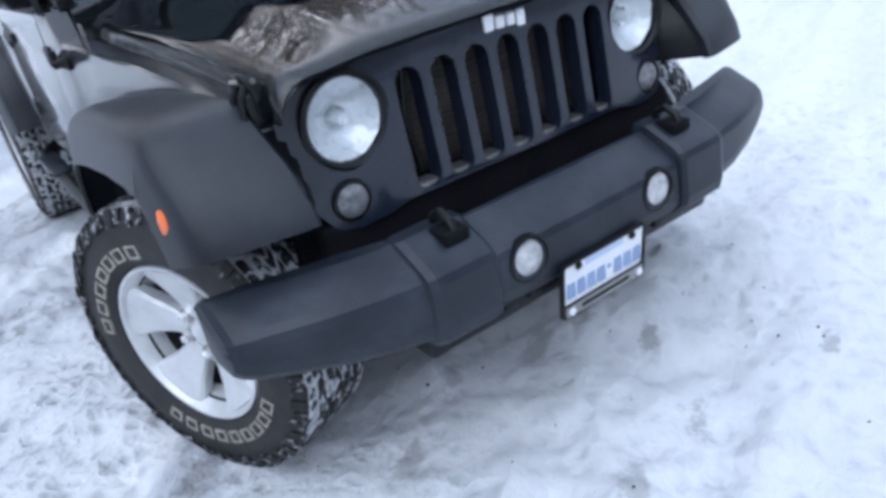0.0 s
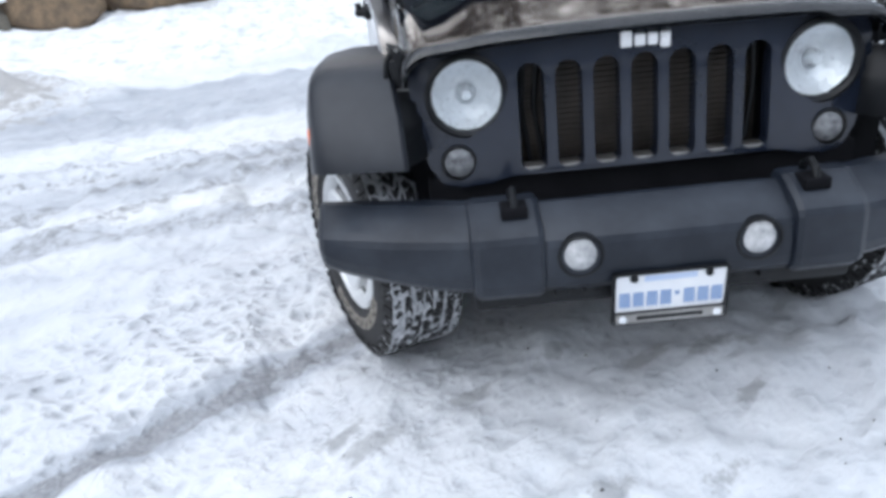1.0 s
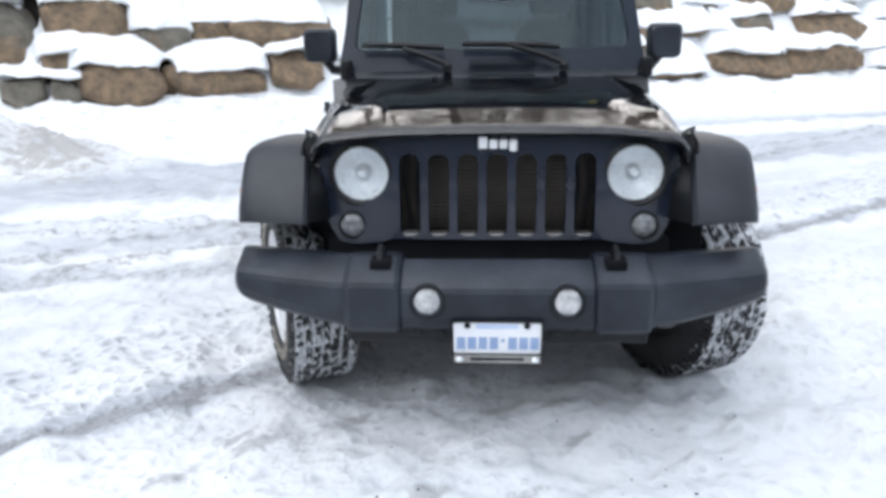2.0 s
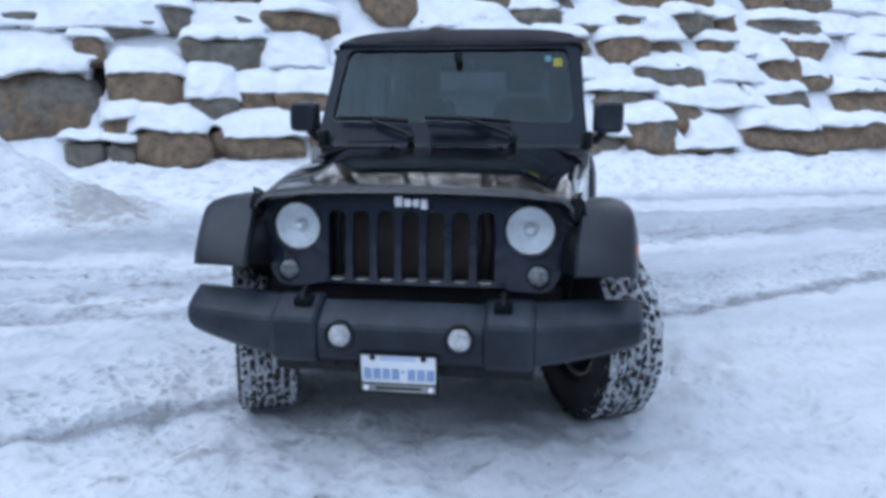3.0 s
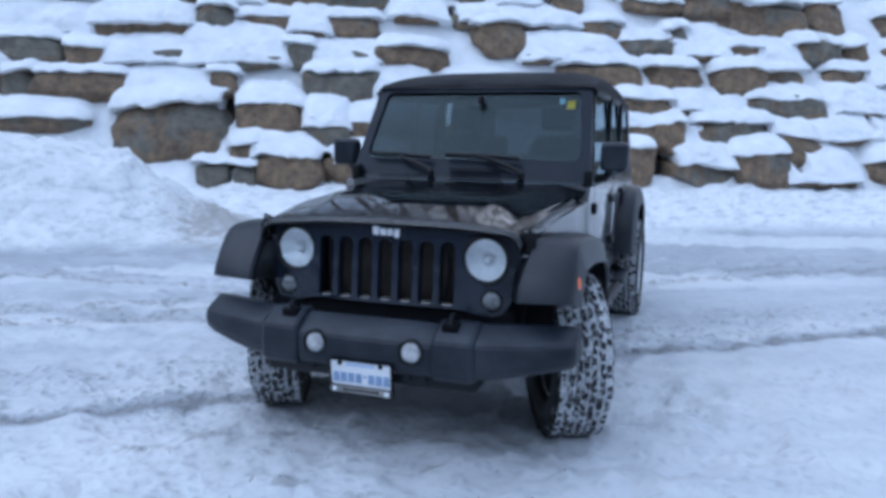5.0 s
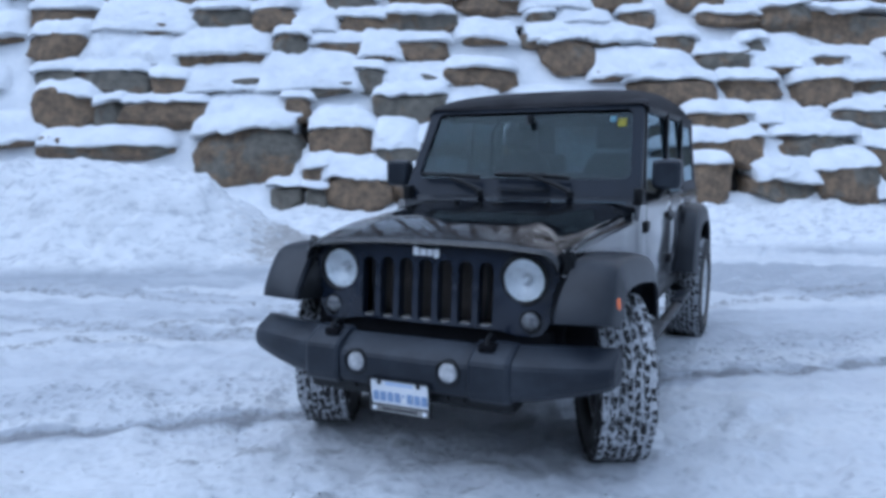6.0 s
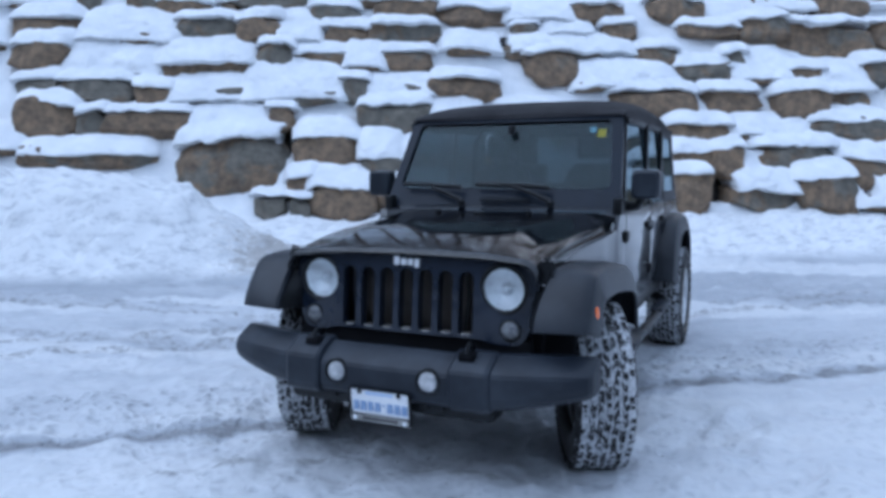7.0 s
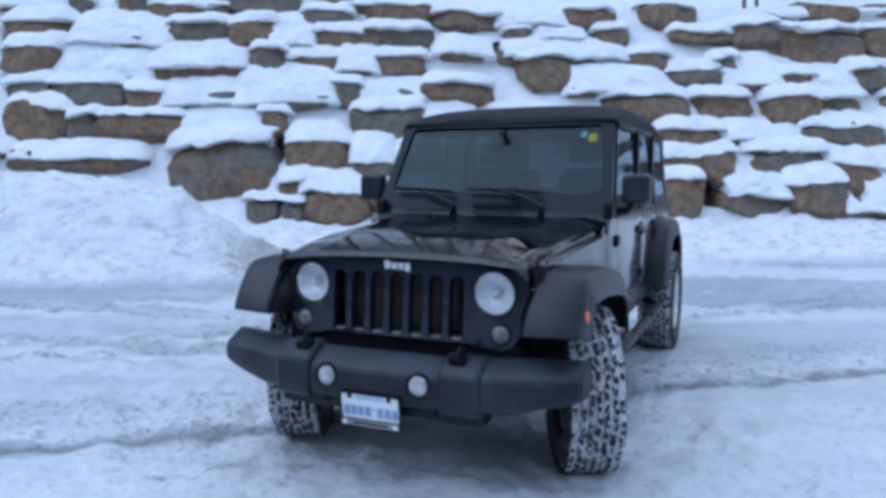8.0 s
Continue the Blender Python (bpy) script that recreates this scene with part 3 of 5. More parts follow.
def ground_height(x, y):
    near = -(x * WALL_N.x + (y - WALL_FOOT.y) * WALL_N.y)  # distance behind the wall's foot; in front of it: below 0
    lane_a = radians(LANE)
    along, across = x * math.cos(lane_a) + y * math.sin(lane_a), -x * math.sin(lane_a) + y * math.cos(lane_a)
    big, mid = soft_noise(x, y, 0.35, 1), soft_noise(x, y, 2.2, 2, 5)
    fade = step(60, 20, np.hypot(x, y))
    z = (0.012 * big + 0.012 * mid) * fade
    # rough, trampled snow in front and at both sides
    rough = step(0.1, 0.6, soft_noise(x + 7, y, 0.5, 3, 3) + 0.25)
    z += fade * (0.25 + rough) * 0.045 * np.abs(soft_noise(x, y, 5.5, 4, 4))
    slab = soft_noise(x, y, 3.6, 17, 3) * 5
    z += fade * 0.012 * (np.floor(slab) + step(0.7, 1.0, slab - np.floor(slab)))
    z += fade * 0.03 * soft_noise(x, y, 10.0, 11, 3) * (0.4 + rough)
    # foot-worn dents
    dent = soft_noise(x * 1.3, y, 3.1, 12, 2)
    z -= fade * 0.03 * step(0.35, 0.6, dent)
    # ruts
    wob = across + 0.05 * soft_noise(x, y, 1.2, 5)
    for centre, half, deep in ((0.548, 0.08, 0.011), (2.75, 0.2, 0.008), (3.65, 0.26, 0.005)):
        d = np.abs(wob - centre)
        z -= fade * deep * step(half, half * 0.5, d)
        z += fade * 0.35 * deep * step(half * 0.7, 0, np.abs(d - half * 1.25))
    # the cleats that a tractor tyre pressed in, and a worn rut beside them
    side_a = radians(SIDE)
    run, side, beside = x * math.cos(side_a) + y * math.sin(side_a), -x * math.sin(side_a) + y * math.cos(side_a) + 0.04 * soft_noise(x, y, 1.4, 18), step(-0.5, -1.1, x)
    cleat = np.abs(((run + np.abs(side - 3.0) * 0.8) / 0.16) % 1 - 0.5) * 2
    z += fade * beside * 0.02 * step(0.35, 0.6, cleat) * step(0.24, 0.18, np.abs(side - 3.0))
    z -= fade * beside * (0.012 * step(0.3, 0.24, np.abs(side - 3.0)) + 0.009 * step(0.2, 0.06, np.abs(side - 1.6)))
    cleat2 = np.abs(((along - (wob - 2.1) * 0.7) / 0.11) % 1 - 0.5) * 2
    z += fade * 0.008 * step(0.3, 0.7, cleat2) * step(0.3, 0.2, np.abs(wob - 2.15))
    # bank of pushed snow along the foot of the wall
    bank = step(-1.9, 0.25, near + 0.25 * soft_noise(x, y, 0.5, 6))
    z += bank * (0.72 + 0.12 * soft_noise(x, y, 0.9, 7) + 0.05 * mid)
    # ploughed heap
    s = x * WALL_U.x + (y - WALL_FOOT.y) * WALL_U.y
    for hs, hn, rs, rn, top in ((-9.6, -1.7, 3.2, 1.9, 1.15), (-7.3, -1.9, 2.5, 1.45, 0.36), (-11.8, -1.2, 2.6, 2.0, 0.9), (-8.6, -1.2, 1.9, 1.2, 0.1)):
        d = np.hypot((s - hs) / rs, (near - hn) / rn) + 0.12 * soft_noise(x, y, 0.8, 8)
        z += top * step(1, 0.05, d) * (1 + 0.1 * soft_noise(x, y, 3.5, 9, 4))
    heap = step(1.0, 0.6, np.hypot((s + 9.2) / 3.6, (near + 1.9) / 2.0))
    z += heap * (0.2 * np.abs(soft_noise(x, y, 2.4, 10, 4)) + 0.08 * soft_noise(x, y, 5.5, 13, 3))
    z += bank * 0.04 * soft_noise(x, y, 4.0, 14, 3)
    spoil = step(1.1, 0.2, np.hypot(x - DIRT_SPOT[0], y - DIRT_SPOT[1]) + 0.2 * soft_noise(x, y, 2.0, 15))
    z += spoil * (0.05 + 0.13 * np.abs(soft_noise(x, y, 4.5, 16, 4)))
    return z


def axis(lo, hi, fine_lo, fine_hi, fine, coarse):
    mid = np.arange(fine_lo, fine_hi, fine)
    a, b = np.arange(lo, fine_lo, coarse), np.arange(fine_hi, hi, coarse)
    far = np.array([40, 70, 120, 200, 320.0])
    return np.concatenate([lo - far[::-1], a, mid, b, [hi], hi + far])


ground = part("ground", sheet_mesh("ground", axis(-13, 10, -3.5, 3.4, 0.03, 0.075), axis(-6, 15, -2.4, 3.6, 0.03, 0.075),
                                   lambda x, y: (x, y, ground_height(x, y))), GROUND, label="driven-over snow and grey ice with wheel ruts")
tagged(ground, category="snowy ground", kind="structure")

# ---- grit scattered before the car ----
def crumbs(count, seed, size, reach):
    rng, bm = random.Random(seed), bmesh.new()
    spots = np.array([(rng.gauss(-0.1, reach), rng.gauss(-0.9, reach * 0.6)) for _ in range(count)])
    for (x, y), z in zip(spots.tolist(), ground_height(spots[:, 0], spots[:, 1]).tolist()):
        r, turn = size * rng.uniform(0.4, 1.0), rng.uniform(0, 6.3)
        loft([[(x + r * k * rng.uniform(0.7, 1.3) * math.cos(turn + q * 1.257), y + r * k * 0.7 * rng.uniform(0.7, 1.3) * math.sin(turn + q * 1.257), z + r * h) for q in range(5)] for k, h in ((0.9, -0.4), (1.0, 0.2), (0.5, 0.65))], True, True, bm)
    return bm


grit = part("grit", crumbs(50, 62, 0.0075, 0.9), SOIL, label="dark grit dropped on the packed snow")
tagged(grit, category="grit", kind="stuff")

# ---- wall of piled boulders, leaning back, under snow ----
# each boulder: along the wall, foot of its bare face, lower rim of its snow, top of its snow, width
FOOT_COURSE = [(-5.87, 0.68, 1.1, 1.49, 1.21), (-6.59, 1.02, 1.28, 1.52, 0.49), (-7.14, 0.69, 1.01, 1.09, 0.57), (-6.6, 0.69, 0.97, 1.03, 0.38), (-4.55, 0.72, 1.0, 1.42, 1.45), (-3.31, 0.8, 1.25, 1.38, 0.78),
               (0.43, 0.73, 1.38, 1.56, 0.68), (1.74, 0.78, 1.0, 1.69, 1.27), (2.88, 0.68, 1.23, 1.56, 1.16), (4.09, 0.75, 0.88, 1.49, 1.35), (6.2, 0.7, 1.1, 1.6, 1.95), (8.28, 0.75, 1.17, 1.43, 2.1)]
SECOND_COURSE = [(-7.93, 1.0, 1.96, 2.32, 2.0), (-6.22, 1.5, 1.96, 2.35, 1.2), (-5.2, 1.29, 1.62, 2.2, 0.74), (-4.5, 1.47, 1.72, 2.1, 0.6), (-10.51, 1.52, 1.72, 2.06, 2.39), (-3.43, 1.32, 1.68, 2.13, 1.6),
                 (0.53, 1.3, 1.75, 2.01, 0.78), (1.17, 1.34, 1.77, 1.99, 0.72), (2.62, 1.29, 1.78, 2.05, 1.75), (3.78, 1.09, 1.58, 1.97, 0.82), (5.09, 1.55, 1.66, 2.12, 1.8), (6.6, 1.6, 1.84, 2.39, 1.4), (8.97, 1.38, 1.87, 2.13, 1.77)]
THIRD_COURSE = [(-11.39, 2.08, 2.66, 2.95, 1.11), (-10.56, 2.08, 2.5, 2.66, 0.5), (-9.55, 2.09, 2.51, 2.66, 1.6), (-8.02, 2.2, 2.3, 2.68, 1.49), (-7.1, 2.26, 2.56, 2.7, 0.5), (-4.97, 2.2, 2.62, 2.88, 1.3), (-3.81, 2.18, 2.32, 2.86, 0.9),
                (0.84, 1.98, 2.25, 2.49, 1.29), (2.26, 2.03, 2.12, 2.5, 1.57), (3.82, 1.94, 2.3, 2.62, 1.65), (6.74, 1.94, 2.54, 2.87, 0.9), (7.6, 1.99, 2.2, 2.6, 1.17), (5.5, 2.1, 2.2, 2.75, 1.3)]
FOURTH_COURSE = [(-11.78, 2.94, 3.17, 3.4, 0.8), (-10.66, 2.73, 3.14, 3.36, 1.46), (-9.54, 2.78, 3.02, 3.25, 0.7), (-8.53, 2.76, 2.89, 3.31, 1.44), (-6.91, 2.76, 2.88, 3.65, 1.77), (-5.73, 2.79, 3.15, 3.34, 0.58), (-4.87, 2.84, 2.97, 3.33, 1.16),
                 (-3.61, 2.78, 3.15, 3.38, 1.38), (0.1, 2.47, 2.94, 3.22, 1.7), (1.63, 2.58, 2.94, 3.15, 1.11), (3.05, 2.36, 2.89, 3.14, 1.12), (4.04, 2.58, 2.93, 3.15, 0.95), (5.5, 2.75, 2.99, 3.24, 0.95), (6.6, 2.7, 2.86, 3.27, 1.2), (7.9, 2.74, 3.0, 3.26, 1.46)]
FIFTH_COURSE = [(-11.85, 3.38, 3.85, 4.22, 1.05), (-10.45, 3.32, 3.41, 4.14, 1.67), (-8.67, 3.29, 3.51, 4.1, 1.89), (-7.33, 3.36, 3.84, 4.04, 0.65), (-6.44, 3.52, 3.71, 4.0, 1.14), (-5.53, 3.45, 3.57, 4.06, 0.62), (-4.74, 3.45, 3.75, 3.96, 1.05),
                (-1.88, 3.15, 3.76, 3.94, 1.02), (-0.36, 3.02, 3.14, 3.63, 2.06), (1.39, 3.24, 3.5, 3.74, 1.25), (2.45, 3.2, 3.28, 3.88, 1.0), (3.31, 3.11, 3.4, 3.58, 0.84), (3.98, 3.07, 3.16, 3.69, 1.25), (5.03, 3.1, 3.55, 3.84, 1.0), (5.91, 3.21, 3.55, 3.76, 0.5)]
SIXTH_COURSE = [(-11.93, 4.16, 4.48, 4.87, 1.32), (-10.29, 4.0, 4.09, 4.79, 1.8), (-8.81, 4.07, 4.49, 4.7, 1.28), (-7.71, 4.02, 4.43, 4.7, 0.89), (-6.91, 4.03, 4.13, 4.75, 0.7), (-5.96, 4.0, 4.3, 4.57, 0.97), (-4.78, 4.04, 4.36, 4.58, 1.44),
                (-2.29, 4.16, 4.42, 4.6, 0.52), (-3.4, 3.82, 3.95, 4.24, 1.0), (-1.45, 3.8, 3.92, 4.24, 2.6), (0.39, 3.58, 3.87, 4.07, 0.9), (2.8, 4.1, 4.53, 4.74, 1.12), (4.11, 3.57, 4.45, 4.64, 1.92), (5.54, 3.94, 4.51, 4.66, 0.8), (1.97, 3.52, 3.77, 3.96, 0.55)]
TOP_COURSE = [(-11.27, 4.7, 5.04, 5.2, 0.42), (-10.18, 4.74, 5.03, 5.2, 0.68), (-9.34, 4.68, 4.9, 5.1, 1.08), (-8.42, 4.7, 4.9, 5.06, 0.36), (-6.21, 4.46, 4.77, 4.95, 1.03), (-4.69, 4.54, 4.95, 5.12, 1.26), (-3.3, 4.46, 4.79, 5.0, 1.53), (-0.67, 4.48, 4.9, 5.06, 1.08),
              (1.04, 4.56, 5.03, 5.18, 1.22), (-1.9, 4.54, 4.66, 4.96, 1.36), (-1.39, 4.22, 4.37, 4.54, 0.95), (-0.28, 4.17, 4.44, 4.66, 0.68), (1.65, 4.2, 4.38, 4.6, 1.26), (7.36, 3.8, 4.28, 4.67, 1.1)]
BOULDERS = FOOT_COURSE + SECOND_COURSE + THIRD_COURSE + FOURTH_COURSE + FIFTH_COURSE + SIXTH_COURSE + TOP_COURSE
# open dark gaps between boulders: along the wall, height, width, height
GAPS = [(-7.0, 1.0, 0.5, 0.1), (-5.22, 0.98, 0.2, 0.5), (-6.98, 1.98, 0.2, 0.55), (0.98, 1.12, 0.42, 0.5), (3.62, 1.24, 0.3, 0.5), (-2.72, 4.0, 0.14, 0.36), (4.98, 3.6, 0.18, 0.7), (5.5, 1.95, 0.14, 0.3)]


def on_wall(s, z, out):
    """A place on the leaning wall: along it, at a height, so far out of it."""
    return WALL_FOOT + WALL_U * s - WALL_N * (BATTER * (z - 0.7) - out) + Vector((0, 0, z - 0.7))


def buried():
    """Boulders almost wholly under snow, in courses, wherever no other stands."""
    rng, out = random.Random(31), []
    for row in range(9):
        z, s = 0.72 + 0.52 * row, -16.0 + rng.uniform(0, 1)
        while s < 13.0:
            w = rng.uniform(0.9, 2.0)
            mid, z0 = s + w / 2, z + rng.uniform(-0.08, 0.08)
            if not any(abs(mid - b[0]) < b[4] / 2 + w * 0.3 and z0 + 0.5 > b[1] and z0 < b[3] - 0.05 for b in BOULDERS):
                bare = rng.choice((0.05, 0.08, 0.12, 0.24))
                out.append((mid, z0, z0 + bare, z0 + 0.52, w * 1.05))
            s += w
    return out


FACE_LEAN = 0.4  # how fast a boulder's face comes out of the leaning wall with height


def lip_of(i, z0, z1):
    """How far the upper rim of a boulder's face stands out of the wall."""
    return 0.12 + 0.05 * math.sin(i * 2.4) + FACE_LEAN * min(z1 - z0, 0.7)


def wall_snow(s, z):
    """How far the snow stands out of the wall: a pillow on every boulder, hollows between them, and dark gaps."""
    out = -0.1 + 0.06 * soft_noise(s, z * 1.6, 0.6, 21, 4) + 0.05 * soft_noise(s, z, 2.4, 22, 4)
    warp_s, warp_z = s + 0.09 * soft_noise(s, z, 1.6, 24, 4), z + 0.05 * soft_noise(s + 9, z, 1.5, 25, 4)
    ragged = 0.7 * soft_noise(s, z * 0.3, 1.3, 28, 2) + 0.5 * soft_noise(s, z, 4.5, 29, 3)
    fluff = 0.13 * soft_noise(s, z * 1.3, 1.7, 27, 4) + 0.03 * soft_noise(s, z, 8.0, 26, 3)
    columns = s[0]
    for i, (bs, z0, z1, z2, w) in enumerate(ALL_BOULDERS):
        k = np.where(np.abs(columns - bs) < w / 2 + 0.35)[0]
        if not len(k):
            continue
        k = slice(k[0], k[-1] + 1)
        lip = lip_of(i, z0, z1)
        sag = np.clip(0.25 * (z1 - z0), 0.08, 0.12) * ragged[:, k] + 0.05 * math.sin(i * 1.7) * (warp_s[:, k] - bs) / w
        bare = z1 - z0 > 0.16
        rim = z1 + 0.05 if bare else z0 + 0.03
        du = np.abs(warp_s[:, k] - bs) / (w / 2 + (0.1 if bare else 0.2))
        v = (warp_z[:, k] - rim - sag) / (z2 + 0.14 - rim)
        # the snow hangs lower at a boulder's ends
        v = v + 0.25 * np.clip(du - 0.5, 0, 1) ** 2
        dome = np.sqrt(np.clip(1 - np.clip(du, 0, 2) ** 5.0 - np.clip(v, 0, 2) ** 2.6, 0, 1))
        under = step(-0.06, 0.05, (v * (z2 + 0.14 - rim)) / 0.5)
        pillow = -0.1 + (lip + 0.2 + fluff[:, k]) * dome
        out[:, k] = np.maximum(out[:, k], np.where(under > 0, -0.1 + (pillow + 0.1) * under, -9))
    for bs, bz, w, h in GAPS:
        d = (np.abs((warp_s - bs) / (w * 0.5)) ** 2.5 + np.abs((warp_z - bz) / (h * 0.5)) ** 2.5) ** 0.4
        hole = step(1.15, 0.9, d)
        out = out * (1 - hole) - 0.75 * hole
    return out


ALL_BOULDERS = BOULDERS + buried()


def wall_sheet(s, q):
    z = np.minimum(q, 5.1) + 0.45 * np.maximum(q - 5.1, 0)
    back = BATTER * (np.minimum(q, 5.1) - 0.7) + 1.5 * np.maximum(q - 5.1, 0)
    out = wall_snow(s, q) * step(5.5, 5.0, q) - back
    return WALL_FOOT.x + WALL_U.x * s + WALL_N.x * out, WALL_FOOT.y + WALL_U.y * s + WALL_N.y * out, z


wall = part("wall_boulders", sheet_mesh("wall_boulders", np.linspace(-40, 40, 60), np.linspace(-0.2, 5.2, 12),
            lambda s, z: (WALL_FOOT.x + WALL_U.x * s - WALL_N.x * (BATTER * (z - 0.7) + 0.42), WALL_FOOT.y + WALL_U.y * s - WALL_N.y * (BATTER * (z - 0.7) + 0.42), z)), SOIL)
tagged(wall, "leaning retaining wall of piled boulders under snow", "retaining wall", kind="structure")
snow_cover = part("snow_cover", sheet_mesh("snow_cover", np.concatenate([np.linspace(-90, -16, 60), np.arange(-15.9, 12.8, 0.03), np.linspace(12.9, 90, 60)]),
                                           np.concatenate([np.arange(0.2, 5.3, 0.022), np.linspace(5.4, 24, 24)]), wall_sheet), SNOW)
tagged(snow_cover, "thick soft snow lying over the boulders", "snow", kind="stuff")


def boulder_mesh(w, h, depth, seed):
    """A quarried block: split faces, broken corners, rounded arrises."""
    bm = bmesh.new()
    bmesh.ops.create_cube(bm, size=2)
    bmesh.ops.subdivide_edges(bm, edges=bm.edges[:], cuts=9, use_grid_fill=True)
    rng = random.Random(seed)
    planes, blunt = [], rng.choice((5, 8, 12)) if h < 1.1 else 2.9
    for _ in range(10 if h < 1.1 else 4):
        n = Vector((rng.uniform(-1, 1) / w, rng.uniform(-1.2, 0.1) / depth, rng.uniform(-1, 0.8) / h)).normalized()
        reach = abs(n.x) * w / 2 + abs(n.y) * depth / 2 + abs(n.z) * h / 2
        planes.append((n, reach * rng.uniform(0.66, 0.88)))
    drift, size = Vector((seed * 3.1, seed * 1.7, 0)), min(w, h)
    for v in bm.verts:
        c = v.co
        r = (abs(c.x) ** blunt + abs(c.y) ** blunt + abs(c.z) ** blunt) ** (1 / blunt)
        p = Vector((c.x / r * w / 2, c.y / r * depth / 2, c.z / r * h / 2))
        for n, k in planes:
            over = p.dot(n) - k
            if over > 0:
                p = p - n * over
        way = p.normalized()
        p = p + way * (0.11 * size * noise.fractal(p * (1.1 / max(size, 0.3)) + drift, 1.0, 2.0, 2) + 0.05 * size * noise.fractal(p * 5 + drift, 1.0, 2.0, 3))
        p.y += (BATTER - FACE_LEAN) * p.z
        v.co = p
    return finish(bm, "boulder", 22)


lean = pose(0, 0, 0, 0, 0, 27)
for i, (bs, z0, z1, z2, w) in enumerate(ALL_BOULDERS):
    if not -15 < bs < 11 or z1 - z0 < 0.04:
        continue
    low, high = z0 - 0.07, z1 + min(0.16, 0.6 * (z2 - z1))
    deep = min(1.3, 0.6 + 0.4 * w)
    mid = (low + high) / 2
    out = lip_of(i, z0, z1) - FACE_LEAN * (z1 - mid)
    spin = pose(0, 0, 0, random.uniform(-3, 3), random.uniform(-4, 4), random.uniform(-7, 7))
    part("boulder", boulder_mesh(w * 1.05, high - low, deep, i), STONE, wall, at=Matrix.Translation(on_wall(bs, mid, out - deep / 2)) @ lean @ spin)


# ---- the car: a black four-door off-roader with a soft top; its nose points to -y ----
car = new("off_road_car")
car.empty_display_size = 0.2
tagged(car, "black four-door off-road car with soft top, parked on snow", "car")
AXLE_F, AXLE_R = -0.05, 2.9
SIDES = (-1, 1)
FLANK = {-1: pose(-0.055, 0, 0), 1: pose(0, 0, 0)}  # how far each flank's panels are set out


# grille panel, leaning back a little
def grille_at(x, z, d):
    return Vector((x, -0.56 + (z - 0.7) * 0.085 + d + 0.05 * (x / 0.65) ** 4, z))


def grille_outline():
    half = [(0.0, 0.722), (0.38, 0.722), (0.44, 0.706), (0.52, 0.698), (0.575, 0.708), (0.61, 0.76), (0.635, 0.86), (0.648, 0.96), (0.645, 1.02), (0.63, 1.06), (0.605, 1.09), (0.565, 1.107), (0.5, 1.115), (0.25, 1.12), (0.0, 1.122)]
    return half + [(-x, z) for x, z in half[-2:0:-1]]


LAMP_X, LAMP_Z, TURN_X, TURN_Z = 0.489, 0.955, 0.525, 0.77
slots = [stadium(-0.312 + 0.104 * i, 0.735, 1.03, 0.037) for i in range(7)]
rings = [circle(s * LAMP_X, LAMP_Z, 0.103) for s in SIDES] + [circle(s * TURN_X, TURN_Z, 0.047, 20) for s in SIDES]
grille = part("grille", plate_with_holes(grille_outline(), slots + rings, grille_at, 0.055), SATIN, car, "dark satin grille with seven upright slots")
part("radiator_housing", box((-0.63, -0.40, 0.6), (0.63, -0.37, 1.09), 0.01), DARK, grille)
part("radiator", box((-0.36, -0.43, 0.66), (0.36, -0.40, 1.08), 0.01), RADIATOR, grille, "brown finned radiator behind the slots")
bm = bmesh.new()
for z in np.arange(0.74, 1.04, 0.016):
    box((-0.35, -0.437, z), (0.35, -0.43, z + 0.005), bm=bm)
part("radiator_core", bm, RADIATOR, grille)
part("grille_shell", loft([[grille_at(x, z, d) for x, z in grille_outline()] for d in (0.05, 0.2)], False), DARK, grille)
for i in range(7):
    cx = -0.312 + 0.104 * i
    part("slot_sill", box((cx - 0.033, -0.545, 0.722), (cx + 0.033, -0.49, 0.742), 0.006), STEEL, grille, "pale snow-dusted lower lip of a slot")
for x in (-0.315, -0.28, 0.28, 0.315):
    part("slot_brace", tube([(x, -0.47, 0.74), (x * 1.06, -0.46, 0.9), (x * 1.02, -0.47, 1.04)], 0.008), TRIM, grille)
